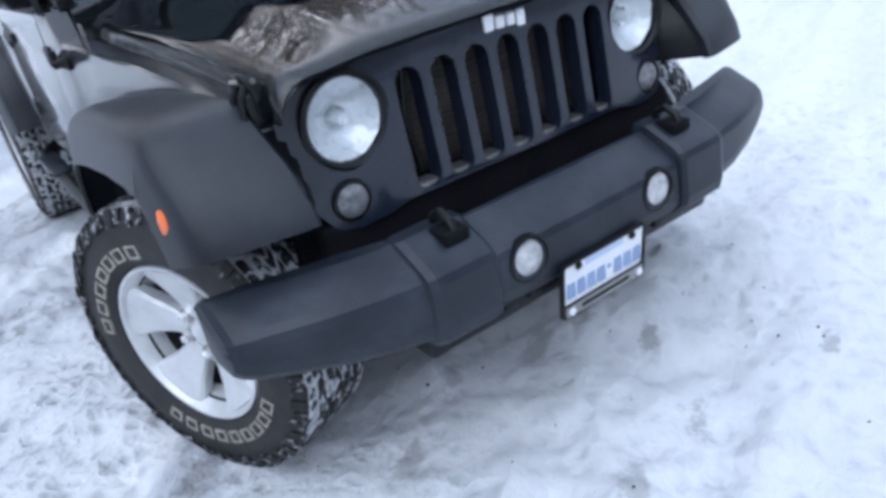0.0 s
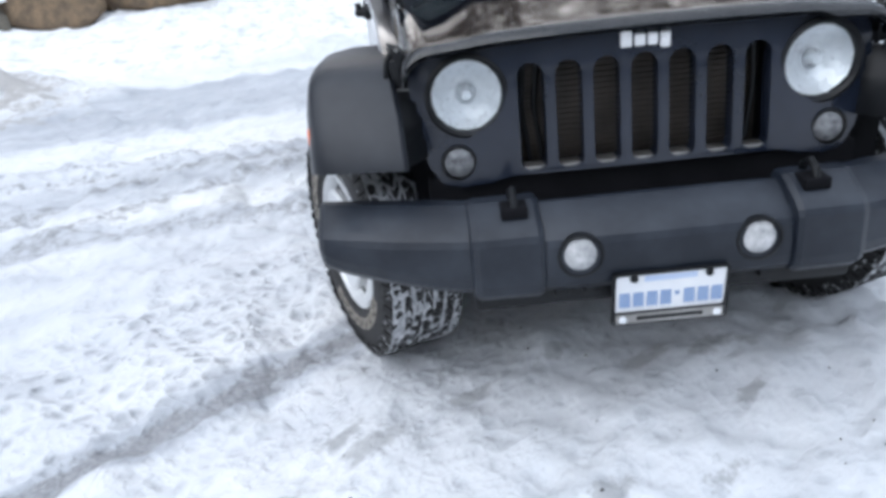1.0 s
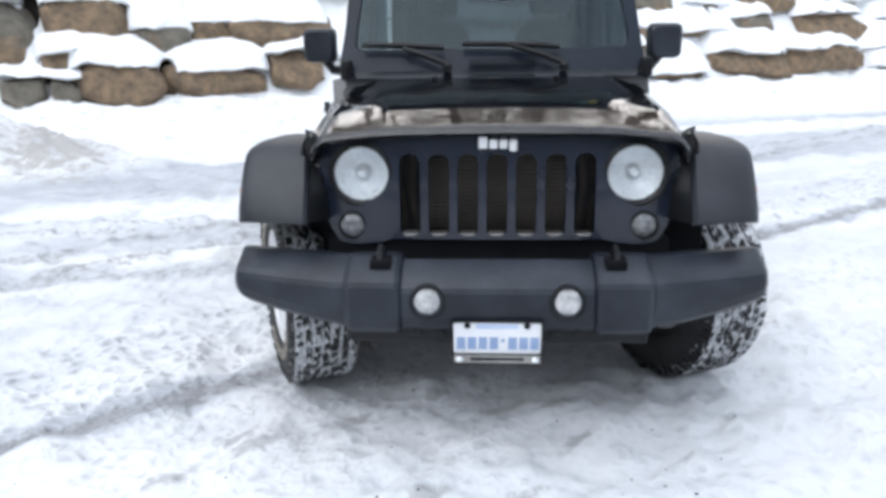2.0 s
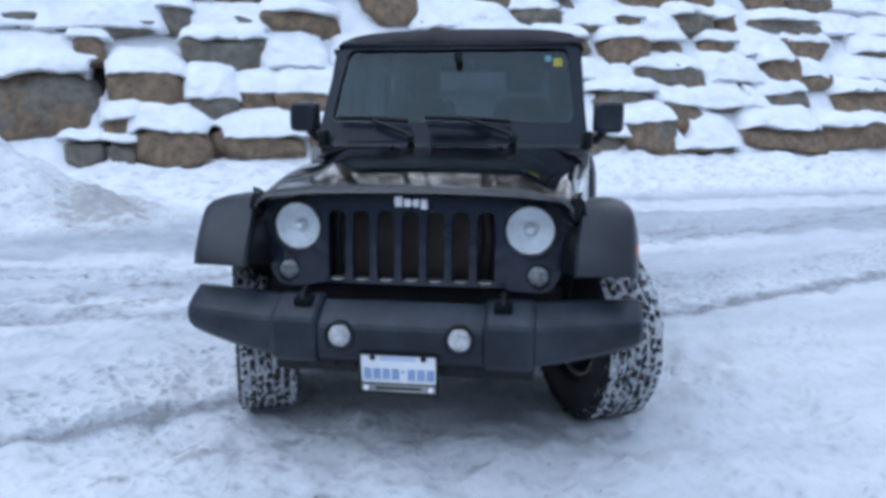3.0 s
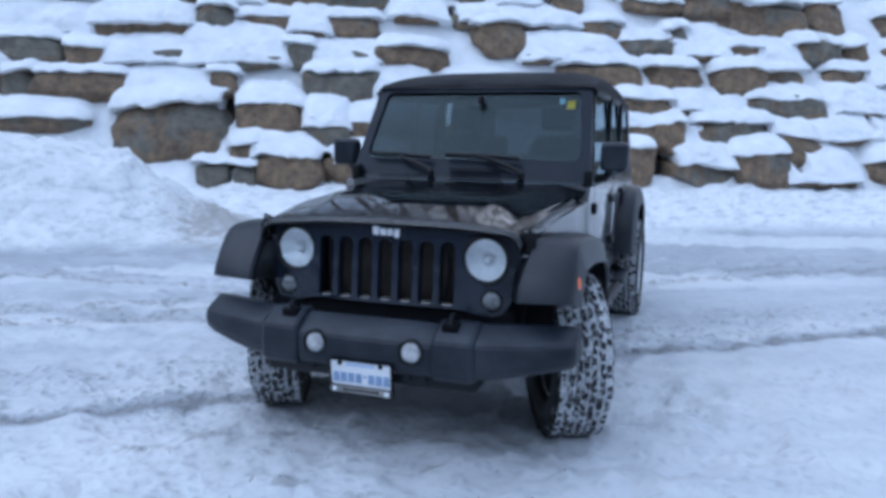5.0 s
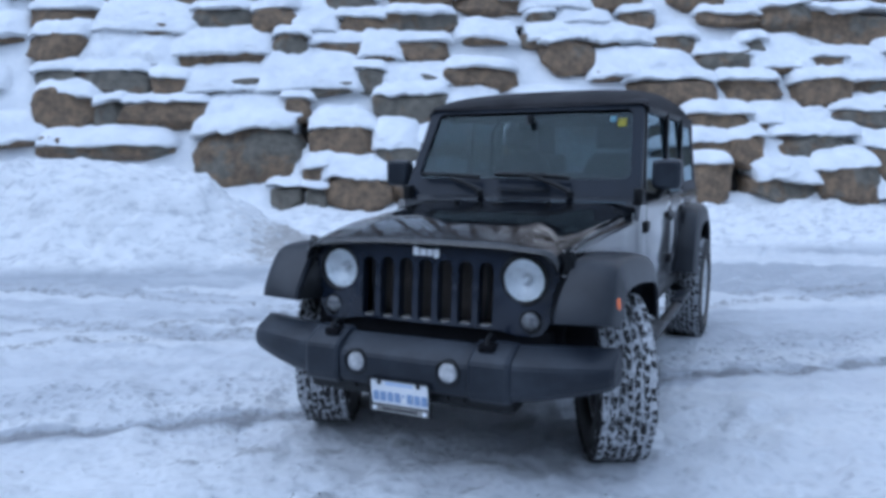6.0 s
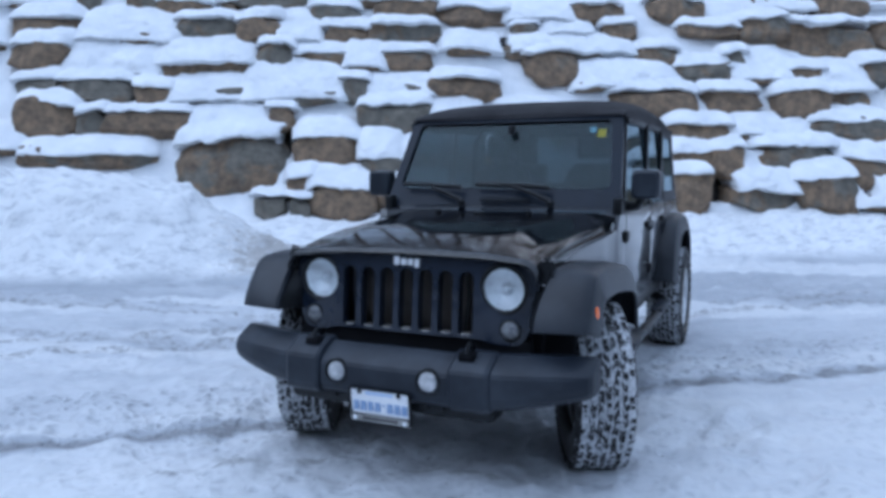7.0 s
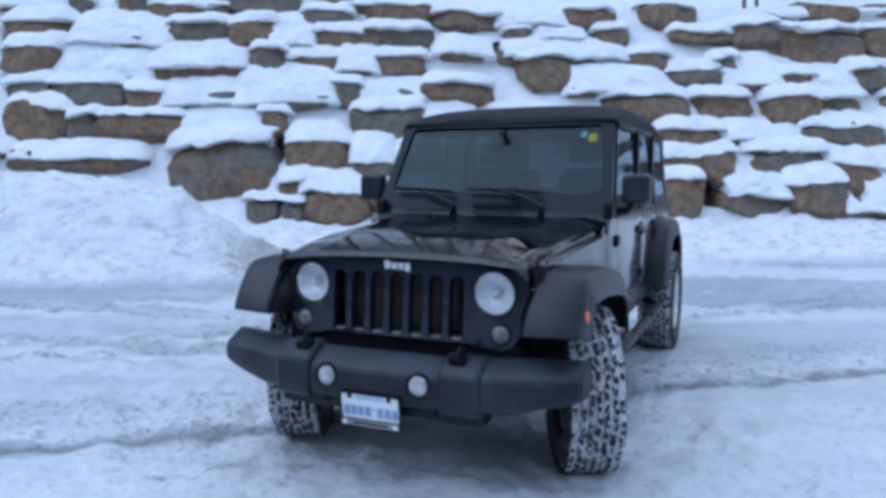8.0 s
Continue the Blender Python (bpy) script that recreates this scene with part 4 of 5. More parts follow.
for s in SIDES:
    y0 = grille_at(s * LAMP_X, LAMP_Z, 0).y
    at = facing(s * LAMP_X, y0, LAMP_Z)
    lamp = part("headlight", lathe([(0.104, -0.05), (0.116, 0.002), (0.117, 0.008), (0.108, 0.012), (0.099, 0.004), (0.097, -0.03)], 40, at, cap=False), TRIM, grille, "round headlight with a faceted bright reflector")
    facets = bmesh.new()
    loft([[at @ Vector((rad * math.cos(2 * math.pi * (i + 0.5 * (k % 2)) / 18), rad * math.sin(2 * math.pi * (i + 0.5 * (k % 2)) / 18), -0.075 + 6.4 * rad * rad + 0.004 * ((i + k) % 2))) for i in range(18)]
          for k, rad in enumerate((0.02, 0.038, 0.055, 0.072, 0.086, 0.098))], False, True, facets)
    part("reflector", facets, REFLECTOR, lamp, sharp=5)
    part("bulb_shield", lathe([(0.0005, -0.012), (0.013, -0.014), (0.016, -0.03), (0.017, -0.06), (0.024, -0.08)], 16, at), REFLECTOR, lamp)
    part("bulb_ring", lathe([(0.036, -0.07), (0.03, -0.052), (0.025, -0.056), (0.024, -0.075)], 20, at, cap=False), CHROME, lamp)
    part("lens", lathe([(0.098, -0.004), (0.092, 0.006), (0.07, 0.015), (0.04, 0.021), (0.0005, 0.023)], 40, at, cap=False), CLEAR, lamp)
    y1 = grille_at(s * TURN_X, TURN_Z, 0).y
    at = facing(s * TURN_X, y1, TURN_Z)
    turn = part("turn_signal", lathe([(0.046, -0.03), (0.053, 0.0), (0.052, 0.006), (0.045, 0.008), (0.042, -0.01)], 28, at, cap=False), TRIM, grille, "small round frosted turn signal")
    part("lens", lathe([(0.043, -0.012), (0.042, 0.004), (0.03, 0.011), (0.012, 0.0145), (0.0005, 0.015)], 28, at), SMOKED, turn)
# maker's badge as plain shapes
badge = bmesh.new()
for x0, x1, z0, z1 in ((-0.066, -0.034, 1.045, 1.09), (-0.028, 0.002, 1.045, 1.08), (0.008, 0.036, 1.045, 1.08), (0.042, 0.07, 1.036, 1.08)):
    p = grille_at((x0 + x1) / 2, 1.06, 0)
    box((x0, p.y - 0.008, z0), (x1, p.y + 0.01, z1), 0.004, 1, badge)
part("badge", badge, BADGE, grille, "small raised silver badge")
part("lower_valance", box((-0.62, -0.53, 0.5), (0.62, -0.42, 0.728), 0.02), DARK, car)


# hood: a raised flat middle between sloping shoulders
def hood_ring(y, w, zt, r, skirt, flat, drop):
    ze = zt - drop
    pts = [(-w - 0.002, ze - skirt), (-w, ze - r * 0.8)]
    pts += [(-w + r * (1 - math.cos(a)), ze - r * 0.8 * (1 - math.sin(a))) for a in np.linspace(0.35, math.pi / 2 - 0.25, 4)]
    x1 = w - r
    for f, k in ((0.0, 0.0), (0.35, 0.3), (0.7, 0.66), (0.9, 0.9), (1.0, 0.975)):
        pts.append((-(x1 + (flat - x1) * f), ze + (drop - 0.008) * k))
    pts += [(-flat * 0.93, zt - 0.007), (-flat * 0.6, zt - 0.003), (-flat * 0.3, zt - 0.001), (0.0, zt)]
    full = pts + [(-x, z) for x, z in pts[-2::-1]]
    return [(x, y, z) for x, z in full]


HOOD = [(-0.548, 0.651, 1.089, 0.09, 0.062, 0.44, 0.02), (-0.566, 0.655, 1.094, 0.09, 0.07, 0.435, 0.02), (-0.573, 0.658, 1.106, 0.09, 0.08, 0.43, 0.02), (-0.565, 0.661, 1.12, 0.09, 0.095, 0.42, 0.023), (-0.54, 0.662, 1.131, 0.085, 0.1, 0.41, 0.026), (-0.49, 0.664, 1.1455, 0.083, 0.104, 0.41, 0.029),
        (-0.40, 0.668, 1.162, 0.08, 0.11, 0.41, 0.034), (-0.28, 0.675, 1.185, 0.075, 0.11, 0.42, 0.04), (-0.2, 0.68, 1.1995, 0.072, 0.11, 0.43, 0.043), (-0.1, 0.686, 1.21, 0.068, 0.11, 0.445, 0.046), (0.05, 0.695, 1.22, 0.06, 0.11, 0.47, 0.05), (0.3, 0.71, 1.232, 0.055, 0.11, 0.51, 0.05), (0.55, 0.728, 1.24, 0.05, 0.11, 0.56, 0.046), (0.67, 0.736, 1.243, 0.05, 0.11, 0.59, 0.042)]
stations = np.array(HOOD)
smooth = np.stack([np.interp(np.linspace(-0.54, 0.67, 48), stations[4:, 0], stations[4:, k]) for k in range(7)], 1)
window = np.hanning(17)[1:-1]
window /= window.sum()
padded = np.concatenate([2 * smooth[0] - smooth[7:0:-1], smooth, 2 * smooth[-1] - smooth[-2:-9:-1]])
smooth = np.stack([np.convolve(padded[:, k], window, "valid") for k in range(7)], 1)
bm = loft([hood_ring(*h) for h in HOOD[:4]] + [hood_ring(*h) for h in smooth.tolist()], closed=False)
bmesh.ops.solidify(bm, geom=bm.faces[:], thickness=0.012)
hood = part("hood", bm, PAINT, car, "glossy black hood, domed along its middle", sharp=40)
part("hood_insulation", box((-0.6, -0.42, 0.98), (0.6, 0.62, 1.09), 0.03), DARK, car)
for s in SIDES:
    latch = part("hood_latch", loft([[(s * (0.676 + u), -0.46 + v, z) for u, v in rounded(-a, -b, a, b, 0.008, 3)] for z, a, b in ((0.985, 0.012, 0.018), (1.0, 0.016, 0.028), (1.045, 0.02, 0.034), (1.065, 0.018, 0.035), (1.075, 0.01, 0.028))]), TRIM, hood, "black rubber hood latch")
    part("catch", loft([[(s * (0.655 + k * 0.012 + u), -0.475 + v, z) for u, v in rounded(-a, -b, a, b, 0.006, 3)] for k, (z, a, b) in enumerate(((1.05, 0.018, 0.024), (1.085, 0.017, 0.026), (1.102, 0.012, 0.02), (1.112, 0.005, 0.009)))]), TRIM, latch)
    for y in (-0.485, -0.435):
        part("strap", tube([(s * 0.684, y, 0.96), (s * 0.706, y, 1.02), (s * 0.7, y, 1.06), (s * 0.682, y, 1.088)], 0.008), TRIM, latch)
    part("catch_pin", tube([(s * 0.668, -0.5, 1.095), (s * 0.694, -0.43, 1.09)], 0.006, 8), STEEL, latch)
    part("washer_nozzle", box((s * 0.29 - 0.014, 0.46, 1.228), (s * 0.29 + 0.014, 0.50, 1.256), 0.007), TRIM, hood)
part("footman_loop", tube([(-0.035, 0.42, 1.228), (-0.032, 0.42, 1.244), (0.032, 0.42, 1.244), (0.035, 0.42, 1.228)], 0.006), TRIM, hood)

# panels beside the engine, cowl, tub, doors
for s in SIDES:
    part("side_panel", loft([[(s * (x + a), y, z) for x, z in ((-0.07, lo), (-0.004, lo), (0.0, lo + 0.012), (0.0, (lo + hi) / 2), (-0.002, hi - 0.008), (-0.01, hi), (-0.07, hi + 0.004))]
                             for y, a, lo, hi in ((-0.47, 0.655, 0.95, 1.012), (-0.2, 0.683, 0.98, 1.07), (0.1, 0.706, 0.98, 1.1), (0.4, 0.735, 0.95, 1.12), (0.49, 0.745, 0.93, 1.127), (0.5, 0.746, 0.62, 1.128), (0.62, 0.76, 0.62, 1.136), (0.69, 0.77, 0.62, 1.142), (0.72, 0.778, 0.62, 1.235), (0.885, 0.783, 0.62, 1.235))]), SIDE_PAINT, car, "black panel ahead of the door, dulled by salt", at=FLANK[s], sharp=22)
    part("wheel_well", box((s * 0.6 - 0.15, 0.5, 0.5), (s * 0.6 + 0.15, 0.53, 0.97), 0.01), DARK, car)
    part("wheel_house", loft([[(s * x, y, z) for x in (0.45, 0.655)] + [(s * x, y, z - 0.03) for x in (0.655, 0.45)] for y, z in ((-0.5, 0.8), (-0.42, 0.96), (-0.2, 1.0), (0.2, 1.0), (0.42, 0.93), (0.55, 0.6))]), DARK, car)
tub = part("body_tub", loft([[(-0.74, y, 0.58), (0.74, y, 0.58), (0.755, y, 0.9), (0.755, y, 1.19), (0.70, y, 1.2), (0.68, y, 0.75), (-0.68, y, 0.75), (-0.70, y, 1.2), (-0.755, y, 1.19), (-0.755, y, 0.9)] for y in (0.60, 1.6, 2.6, 3.47)]), PAINT, car, "black body tub")
part("tailgate", box((-0.74, 3.45, 0.6), (0.74, 3.5, 1.2), 0.02), PAINT, car)
cowl = part("cowl", loft([[(-0.755, y, z - 0.1), (0.755, y, z - 0.1), (0.755, y, z - 0.012), (0.72, y, z), (-0.72, y, z), (-0.755, y, z - 0.012)] for y, z in ((0.675, 1.24), (0.74, 1.266), (0.80, 1.275))]), PAINT, car, "black cowl below the windshield")
for x0, x1 in ((-0.16, 0.2), (-0.62, -0.25), (0.45, 0.68)):
    vent = bmesh.new()
    for k in range(5):
        box((x0, 0.69 + 0.014 * k, 1.232 + 0.006 * k), (x1, 0.697 + 0.014 * k, 1.244 + 0.006 * k), bm=vent)
    part("cowl_vent", vent, TRIM, cowl)


def side_shell(s, y0, y1, z0, z1, thick=0.012, r=0.04):
    """A slightly bowed door or body skin."""
    bow = [(0.0, 0.006), (0.25, 0.012), (0.5, 0.016), (0.75, 0.016), (1.0, 0.012)]
    out = []
    for k, (f, b) in enumerate(bow):
        z = z0 + (z1 - z0) * f
        inset = r if f in (0.0, 1.0) else 0.0
        out.append([(s * (0.765 + b), y0 + inset * 0.4, z), (s * (0.768 + b), y0 + 0.012, z), (s * (0.768 + b), y1 - 0.012, z), (s * (0.765 + b), y1 - inset * 0.4, z),
                    (s * (0.765 + b - thick), y1 - 0.004, z), (s * (0.765 + b - thick), y0 + 0.004, z)])
    return loft(out)


for s in SIDES:
    for name, y0, y1 in (("front_door", 0.895, 1.88), ("rear_door", 1.89, 2.62)):
        door = part(name, side_shell(s, y0, y1, 0.62, 1.225), SIDE_PAINT, car, "black door with paddle handle, dulled by salt", at=FLANK[s], sharp=22)
        part("door_handle", box((s * 0.785 - 0.012, y1 - 0.24, 1.09), (s * 0.785 + 0.02, y1 - 0.06, 1.13), 0.01), TRIM, door)
        for z in (0.78, 1.09):
            part("hinge", box((s * 0.782 - 0.012, y0 - 0.075, z - 0.035), (s * 0.782 + 0.022, y0 + 0.02, z + 0.035), 0.012), TRIM, door, "black outside door hinge")
        lean_in = 0.045
        win = part("window_frame", loft([[(s * (0.772 - lean_in * (z - 1.22) / 0.58), y, z) for y, z in loop] + [(s * (0.752 - lean_in * (z - 1.22) / 0.58), y, z) for y, z in loop[::-1]] for loop in
                                         ([(y0 + 0.0, 1.225), (y0 + 0.035, 1.225)], [(y0 + (0.24 if name == "front_door" else 0.01), 1.80), (y0 + (0.27 if name == "front_door" else 0.045), 1.80)])]), TRIM, door)
        part("window_post", box((s * 0.742 - 0.012, y1 - 0.06, 1.22), (s * 0.742 + 0.014, y1 - 0.005, 1.81), 0.006), TRIM, door)
        part("window_rail", box((s * 0.728 - 0.015, y0 + 0.24 if name == "front_door" else y0, 1.785), (s * 0.728 + 0.015, y1, 1.825), 0.008), TRIM, door)
        part("belt_seal", box((s * 0.765 - 0.012, y0 + 0.02, 1.215), (s * 0.765 + 0.012, y1 - 0.01, 1.24), 0.005), TRIM, door)
        f = 0.24 if name == "front_door" else 0.0
        bm = loft([[(s * 0.756, y0 + 0.03, 1.235), (s * 0.756, y1 - 0.05, 1.235), (s * 0.752, y1 - 0.05, 1.235), (s * 0.752, y0 + 0.03, 1.235)],
                   [(s * 0.722, y0 + 0.03 + f, 1.79), (s * 0.722, y1 - 0.05, 1.79), (s * 0.718, y1 - 0.05, 1.79), (s * 0.718, y0 + 0.03 + f, 1.79)]])
        pane = part("window_pane", bm, TINTED, door)
        pane.visible_shadow = False
    part("quarter_panel", side_shell(s, 2.63, 3.48, 0.62, 1.225), SIDE_PAINT, car, at=FLANK[s], sharp=22)
    part("rocker", box((s * 0.76 - 0.03, 0.5, 0.53), (s * 0.76 + 0.02, 2.5, 0.628), 0.02), TRIM, car)
    rail = part("side_step", tube([(s * 0.72, 0.5, 0.5), (s * 0.84, 0.58, 0.46), (s * 0.86, 0.7, 0.455), (s * 0.86, 2.2, 0.455), (s * 0.84, 2.32, 0.46), (s * 0.72, 2.4, 0.5)], 0.034, 12), TRIM, car, "black tubular side step")
    for y in (0.8, 1.95):
        part("step_pad", box((s * 0.86 - 0.045, y - 0.22, 0.475), (s * 0.86 + 0.045, y + 0.22, 0.497), 0.008), PLASTIC, rail)
    part("trail_badge", box((s * 0.786 - 0.004, 0.62, 0.70), (s * 0.786 + 0.006, 0.72, 0.735), 0.004), BADGE, car, "small silver side badge")

# windshield
def screen(x, z, d=0.0):
    return Vector((x - 0.02, 0.735 + (z - 1.26) * 0.60 + d + 0.03 * (x / 0.75) ** 2, z))


def round_quad(half_lo, half_hi, lo, hi, r, n=4):
    out = []
    for sx, zz, a in ((1, hi, 0), (-1, hi, 90), (-1, lo, 180), (1, lo, 270)):
        half = half_hi if zz == hi else half_lo
        cx, cz = sx * (half - r), zz + (-r if zz == hi else r)
        out += [(cx + r * math.cos(radians(a + 90 * i / n)), cz + r * math.sin(radians(a + 90 * i / n))) for i in range(n + 1)]
    return out


shield = part("windshield_frame", plate_with_holes(round_quad(0.785, 0.735, 1.255, 1.848, 0.045), [round_quad(0.71, 0.67, 1.376, 1.81, 0.045)], lambda x, z, d: screen(x, z, d), 0.05), FRAME, car, "black windshield frame")
bm = plate_with_holes(round_quad(0.715, 0.675, 1.371, 1.815, 0.03), [], lambda x, z, d: screen(x, z, 0.02 + d), 0.005)
pane = part("windshield_glass", bm, GLASS, shield)
pane.visible_shadow = False
for x0, x1, z0, z1, mt, lab in ((0.585, 0.635, 1.70, 1.75, YELLOW, "small yellow windshield sticker"), (0.535, 0.57, 1.73, 1.765, CYAN, "small pale blue windshield sticker")):
    bm = bmesh.new()
    bm.faces.new([bm.verts.new(screen(x, z, 0.016)) for x, z in ((x0, z0), (x1, z0), (x1, z1), (x0, z1))])
    bmesh.ops.solidify(bm, geom=bm.faces[:], thickness=0.001)
    part("sticker", bm, mt, shield, lab)
part("inner_mirror", box((-0.11, 1.08, 1.69), (0.09, 1.11, 1.75), 0.015), TRIM, shield)
for px, tip in ((-0.24, -0.68), (0.35, -0.16)):
    wiper = part("wiper", tube([(px, 0.725, 1.305), (px - 0.1, 0.745, 1.345), (px - 0.22, 0.768, 1.382), (tip + 0.22, 0.782, 1.398)], [0.017, 0.014, 0.012, 0.01]), TRIM, shield, "black windshield wiper")
    part("blade", tube([(px - 0.02, 0.776, 1.384), (px - 0.22, 0.784, 1.398), (tip, 0.789, 1.404)], 0.0145, 6), TRIM, wiper)
    part("pivot", lathe([(0.024, 0), (0.024, 0.03), (0.015, 0.04), (0.0005, 0.042)], 14, pose(px, 0.725, 1.27)), TRIM, wiper)
louvre = bmesh.new()
for k in range(3):
    z = 1.298 + 0.011 * k
    p = screen(0.02, z, -0.004)
    box((-0.13, p.y, z), (0.21, p.y + 0.008, z + 0.004), bm=louvre)
part("louvre", louvre, TRIM, shield, "black air louvre below the glass")
part("rear_view_fitting", box((-0.02, 1.0, 1.73), (0.02, 1.05, 1.78), 0.008), TRIM, shield)
for s in SIDES:
    part("screen_hinge", box((s * 0.76 - 0.025, 0.70, 1.23), (s * 0.76 + 0.03, 0.78, 1.33), 0.012), TRIM, shield, "black windshield hinge")

# door mirrors
for s in SIDES:
    reach = 0.045 if s < 0 else 0.0
    arm = part("mirror_arm", tube([(s * 0.77, 0.98, 1.27), (s * (0.83 + reach), 0.97, 1.275), (s * (0.87 + reach), 0.96, 1.33)], [0.03, 0.026, 0.024], 10), TRIM, car)
    head = part("door_mirror", loft([[(s * (x + reach), y, z) for x, z in rounded(*lim, 0.03, 4)] for y, lim in ((0.885, (0.82, 1.335, 0.955, 1.475)), (0.90, (0.805, 1.32, 0.97, 1.49)), (0.96, (0.80, 1.315, 0.975, 1.495)), (0.985, (0.805, 1.32, 0.97, 1.49)))]), PLASTIC, arm, "black door mirror housing")

# soft top
def roof_ring(y, half, z, edge):
    prof = [(1.0, -edge), (0.992, -edge * 0.62), (0.96, -edge * 0.36), (0.9, -edge * 0.17), (0.76, -0.004), (0.5, 0.008), (0.0, 0.012)]
    pts = [(-half * f, y, z + d) for f, d in prof]
    return [(x - 0.015, yy, zz) for x, yy, zz in pts + [(-x, yy, zz) for x, yy, zz in pts[-2::-1]]]


ROOF = [(1.082, 0.742, 1.852, 0.026), (1.105, 0.746, 1.876, 0.05), (1.2, 0.75, 1.91, 0.085), (1.36, 0.752, 1.943, 0.12), (1.58, 0.752, 1.97, 0.145), (1.9, 0.75, 1.984, 0.16), (2.1, 0.75, 1.987, 0.165), (2.6, 0.748, 1.98, 0.165), (3.0, 0.745, 1.955, 0.15), (3.25, 0.742, 1.90, 0.12), (3.36, 0.738, 1.85, 0.1), (3.42, 0.73, 1.80, 0.08)]
bm = loft([roof_ring(*r) for r in ROOF], closed=False)
bmesh.ops.solidify(bm, geom=bm.faces[:], thickness=0.008)
top = part("soft_top", bm, FABRIC, car, "charcoal fabric soft top")
for y in (1.58, 1.9, 2.6):
    part("roof_bow", tube([(-0.7, y, 1.87), (-0.64, y, 1.92), (0, y, 1.955), (0.64, y, 1.92), (0.7, y, 1.87)], 0.012), TRIM, top)
part("header_seal", box((-0.735, 1.092, 1.835), (0.735, 1.12, 1.866), 0.01), FABRIC, top)
for s in SIDES:
    part("quarter_curtain", plate_with_holes([(2.63, 1.225), (3.47, 1.215), (3.37, 1.84), (2.63, 1.84)], [[(2.72, 1.31), (3.33, 1.31), (3.27, 1.76), (2.72, 1.76)]], lambda y, z, d: Vector((s * (0.772 - 0.05 * (z - 1.22) / 0.6 - d), y, z)), 0.012), FABRIC, top)
    bm = plate_with_holes([(2.70, 1.29), (3.35, 1.29), (3.29, 1.78), (2.70, 1.78)], [], lambda y, z, d: Vector((s * (0.765 - 0.05 * (z - 1.22) / 0.6 - d), y, z)), 0.003)
    pane = part("curtain_window", bm, TINTED, top)
    pane.visible_shadow = False
part("rear_curtain", plate_with_holes([(-0.745, 1.21), (0.745, 1.21), (0.73, 1.84), (-0.73, 1.84)], [[(-0.55, 1.36), (0.55, 1.36), (0.53, 1.8), (-0.53, 1.8)]], lambda x, z, d: Vector((x, 3.47 - 0.16 * (z - 1.21) - d, z)), 0.012), FABRIC, top)

bm = plate_with_holes([(-0.57, 1.34), (0.57, 1.34), (0.55, 1.815), (-0.55, 1.815)], [], lambda x, z, d: Vector((x, 3.465 - 0.16 * (z - 1.21) - d, z)), 0.003)
pane = part("rear_window", bm, TINTED, top)
pane.visible_shadow = False

# inside
part("dashboard", box((-0.72, 0.86, 1.08), (0.72, 1.16, 1.29), 0.05, 3), TRIM, car)
for s in SIDES:
    for y, h in ((1.72, 1.54), (2.55, 1.32)):
        seat = part("seat", box((s * 0.36 - 0.25, y - 0.5, 0.75), (s * 0.36 + 0.25, y + 0.05, 0.98), 0.06, 3), SEATS, car)
        part("backrest", loft([[(s * 0.36 + u * w, y + 0.06 + 0.22 * (z - 0.95) + v, z) for u, v in rounded(-1, -0.055, 1, 0.055, 0.045, 3)] for z, w in ((0.95, 0.22), (1.1, 0.255), (1.3, 0.25), (h - 0.06, 0.2), (h, 0.14))]), SEATS, seat)
        part("headrest", box((s * 0.36 - 0.13, y + 0.1, h + 0.03), (s * 0.36 + 0.13, y + 0.21, h + 0.22), 0.045, 3), SEATS, seat)
    part("roll_bar", tube([(s * 0.62, 1.15, 1.78), (s * 0.62, 2.0, 1.84), (s * 0.62, 2.9, 1.82), (s * 0.63, 3.2, 1.2)], 0.032, 10), TRIM, car)
    part("roll_hoop", tube([(s * 0.66, 2.0, 0.9), (s * 0.64, 2.0, 1.7), (s * 0.57, 2.0, 1.82), (0, 2.0, 1.845)], 0.032, 10), TRIM, car)
part("steering_wheel", lathe([(0.175 + 0.016 * math.cos(a), 0.016 * math.sin(a)) for a in np.linspace(0, 2 * math.pi, 9)], 28, pose(0.36, 1.28, 1.2, -65, 0, 0), cap=False), TRIM, car)
part("cabin_floor", box((-0.68, 0.75, 0.7), (0.68, 3.4, 0.76)), DARK, car)
part("firewall", box((-0.7, 0.7, 0.7), (0.7, 0.76, 1.2)), DARK, car)
aerial = part("aerial_base", lathe([(0.034, -0.01), (0.034, 0.006), (0.026, 0.014), (0.016, 0.03), (0.012, 0.05), (0.0005, 0.052)], 16, pose(-0.822, 0.675, 1.088, 0, -90, 0)), TRIM, car, "black aerial socket on the cowl side")
part("socket", tube([(-0.855, 0.675, 1.07), (-0.858, 0.676, 1.125)], 0.013, 10), TRIM, aerial)


# bumper: section along x of (front, bottom, top, back)
def bumper_ring(x, yf, zb, zt, yb, cut=0.05):
    return [(x, yb, zb + 0.03), (x, yf + 0.09, zb), (x, yf + 0.035, zb + 0.006), (x, yf + 0.008, zb + 0.03), (x, yf, zb + 0.06), (x, yf + 0.004, zt - cut - 0.03), (x, yf + 0.012, zt - cut - 0.012),
            (x, yf + 0.03, zt - cut + 0.004), (x, yf + 0.1, zt - 0.012), (x, yf + 0.125, zt), (x, yb, zt)]


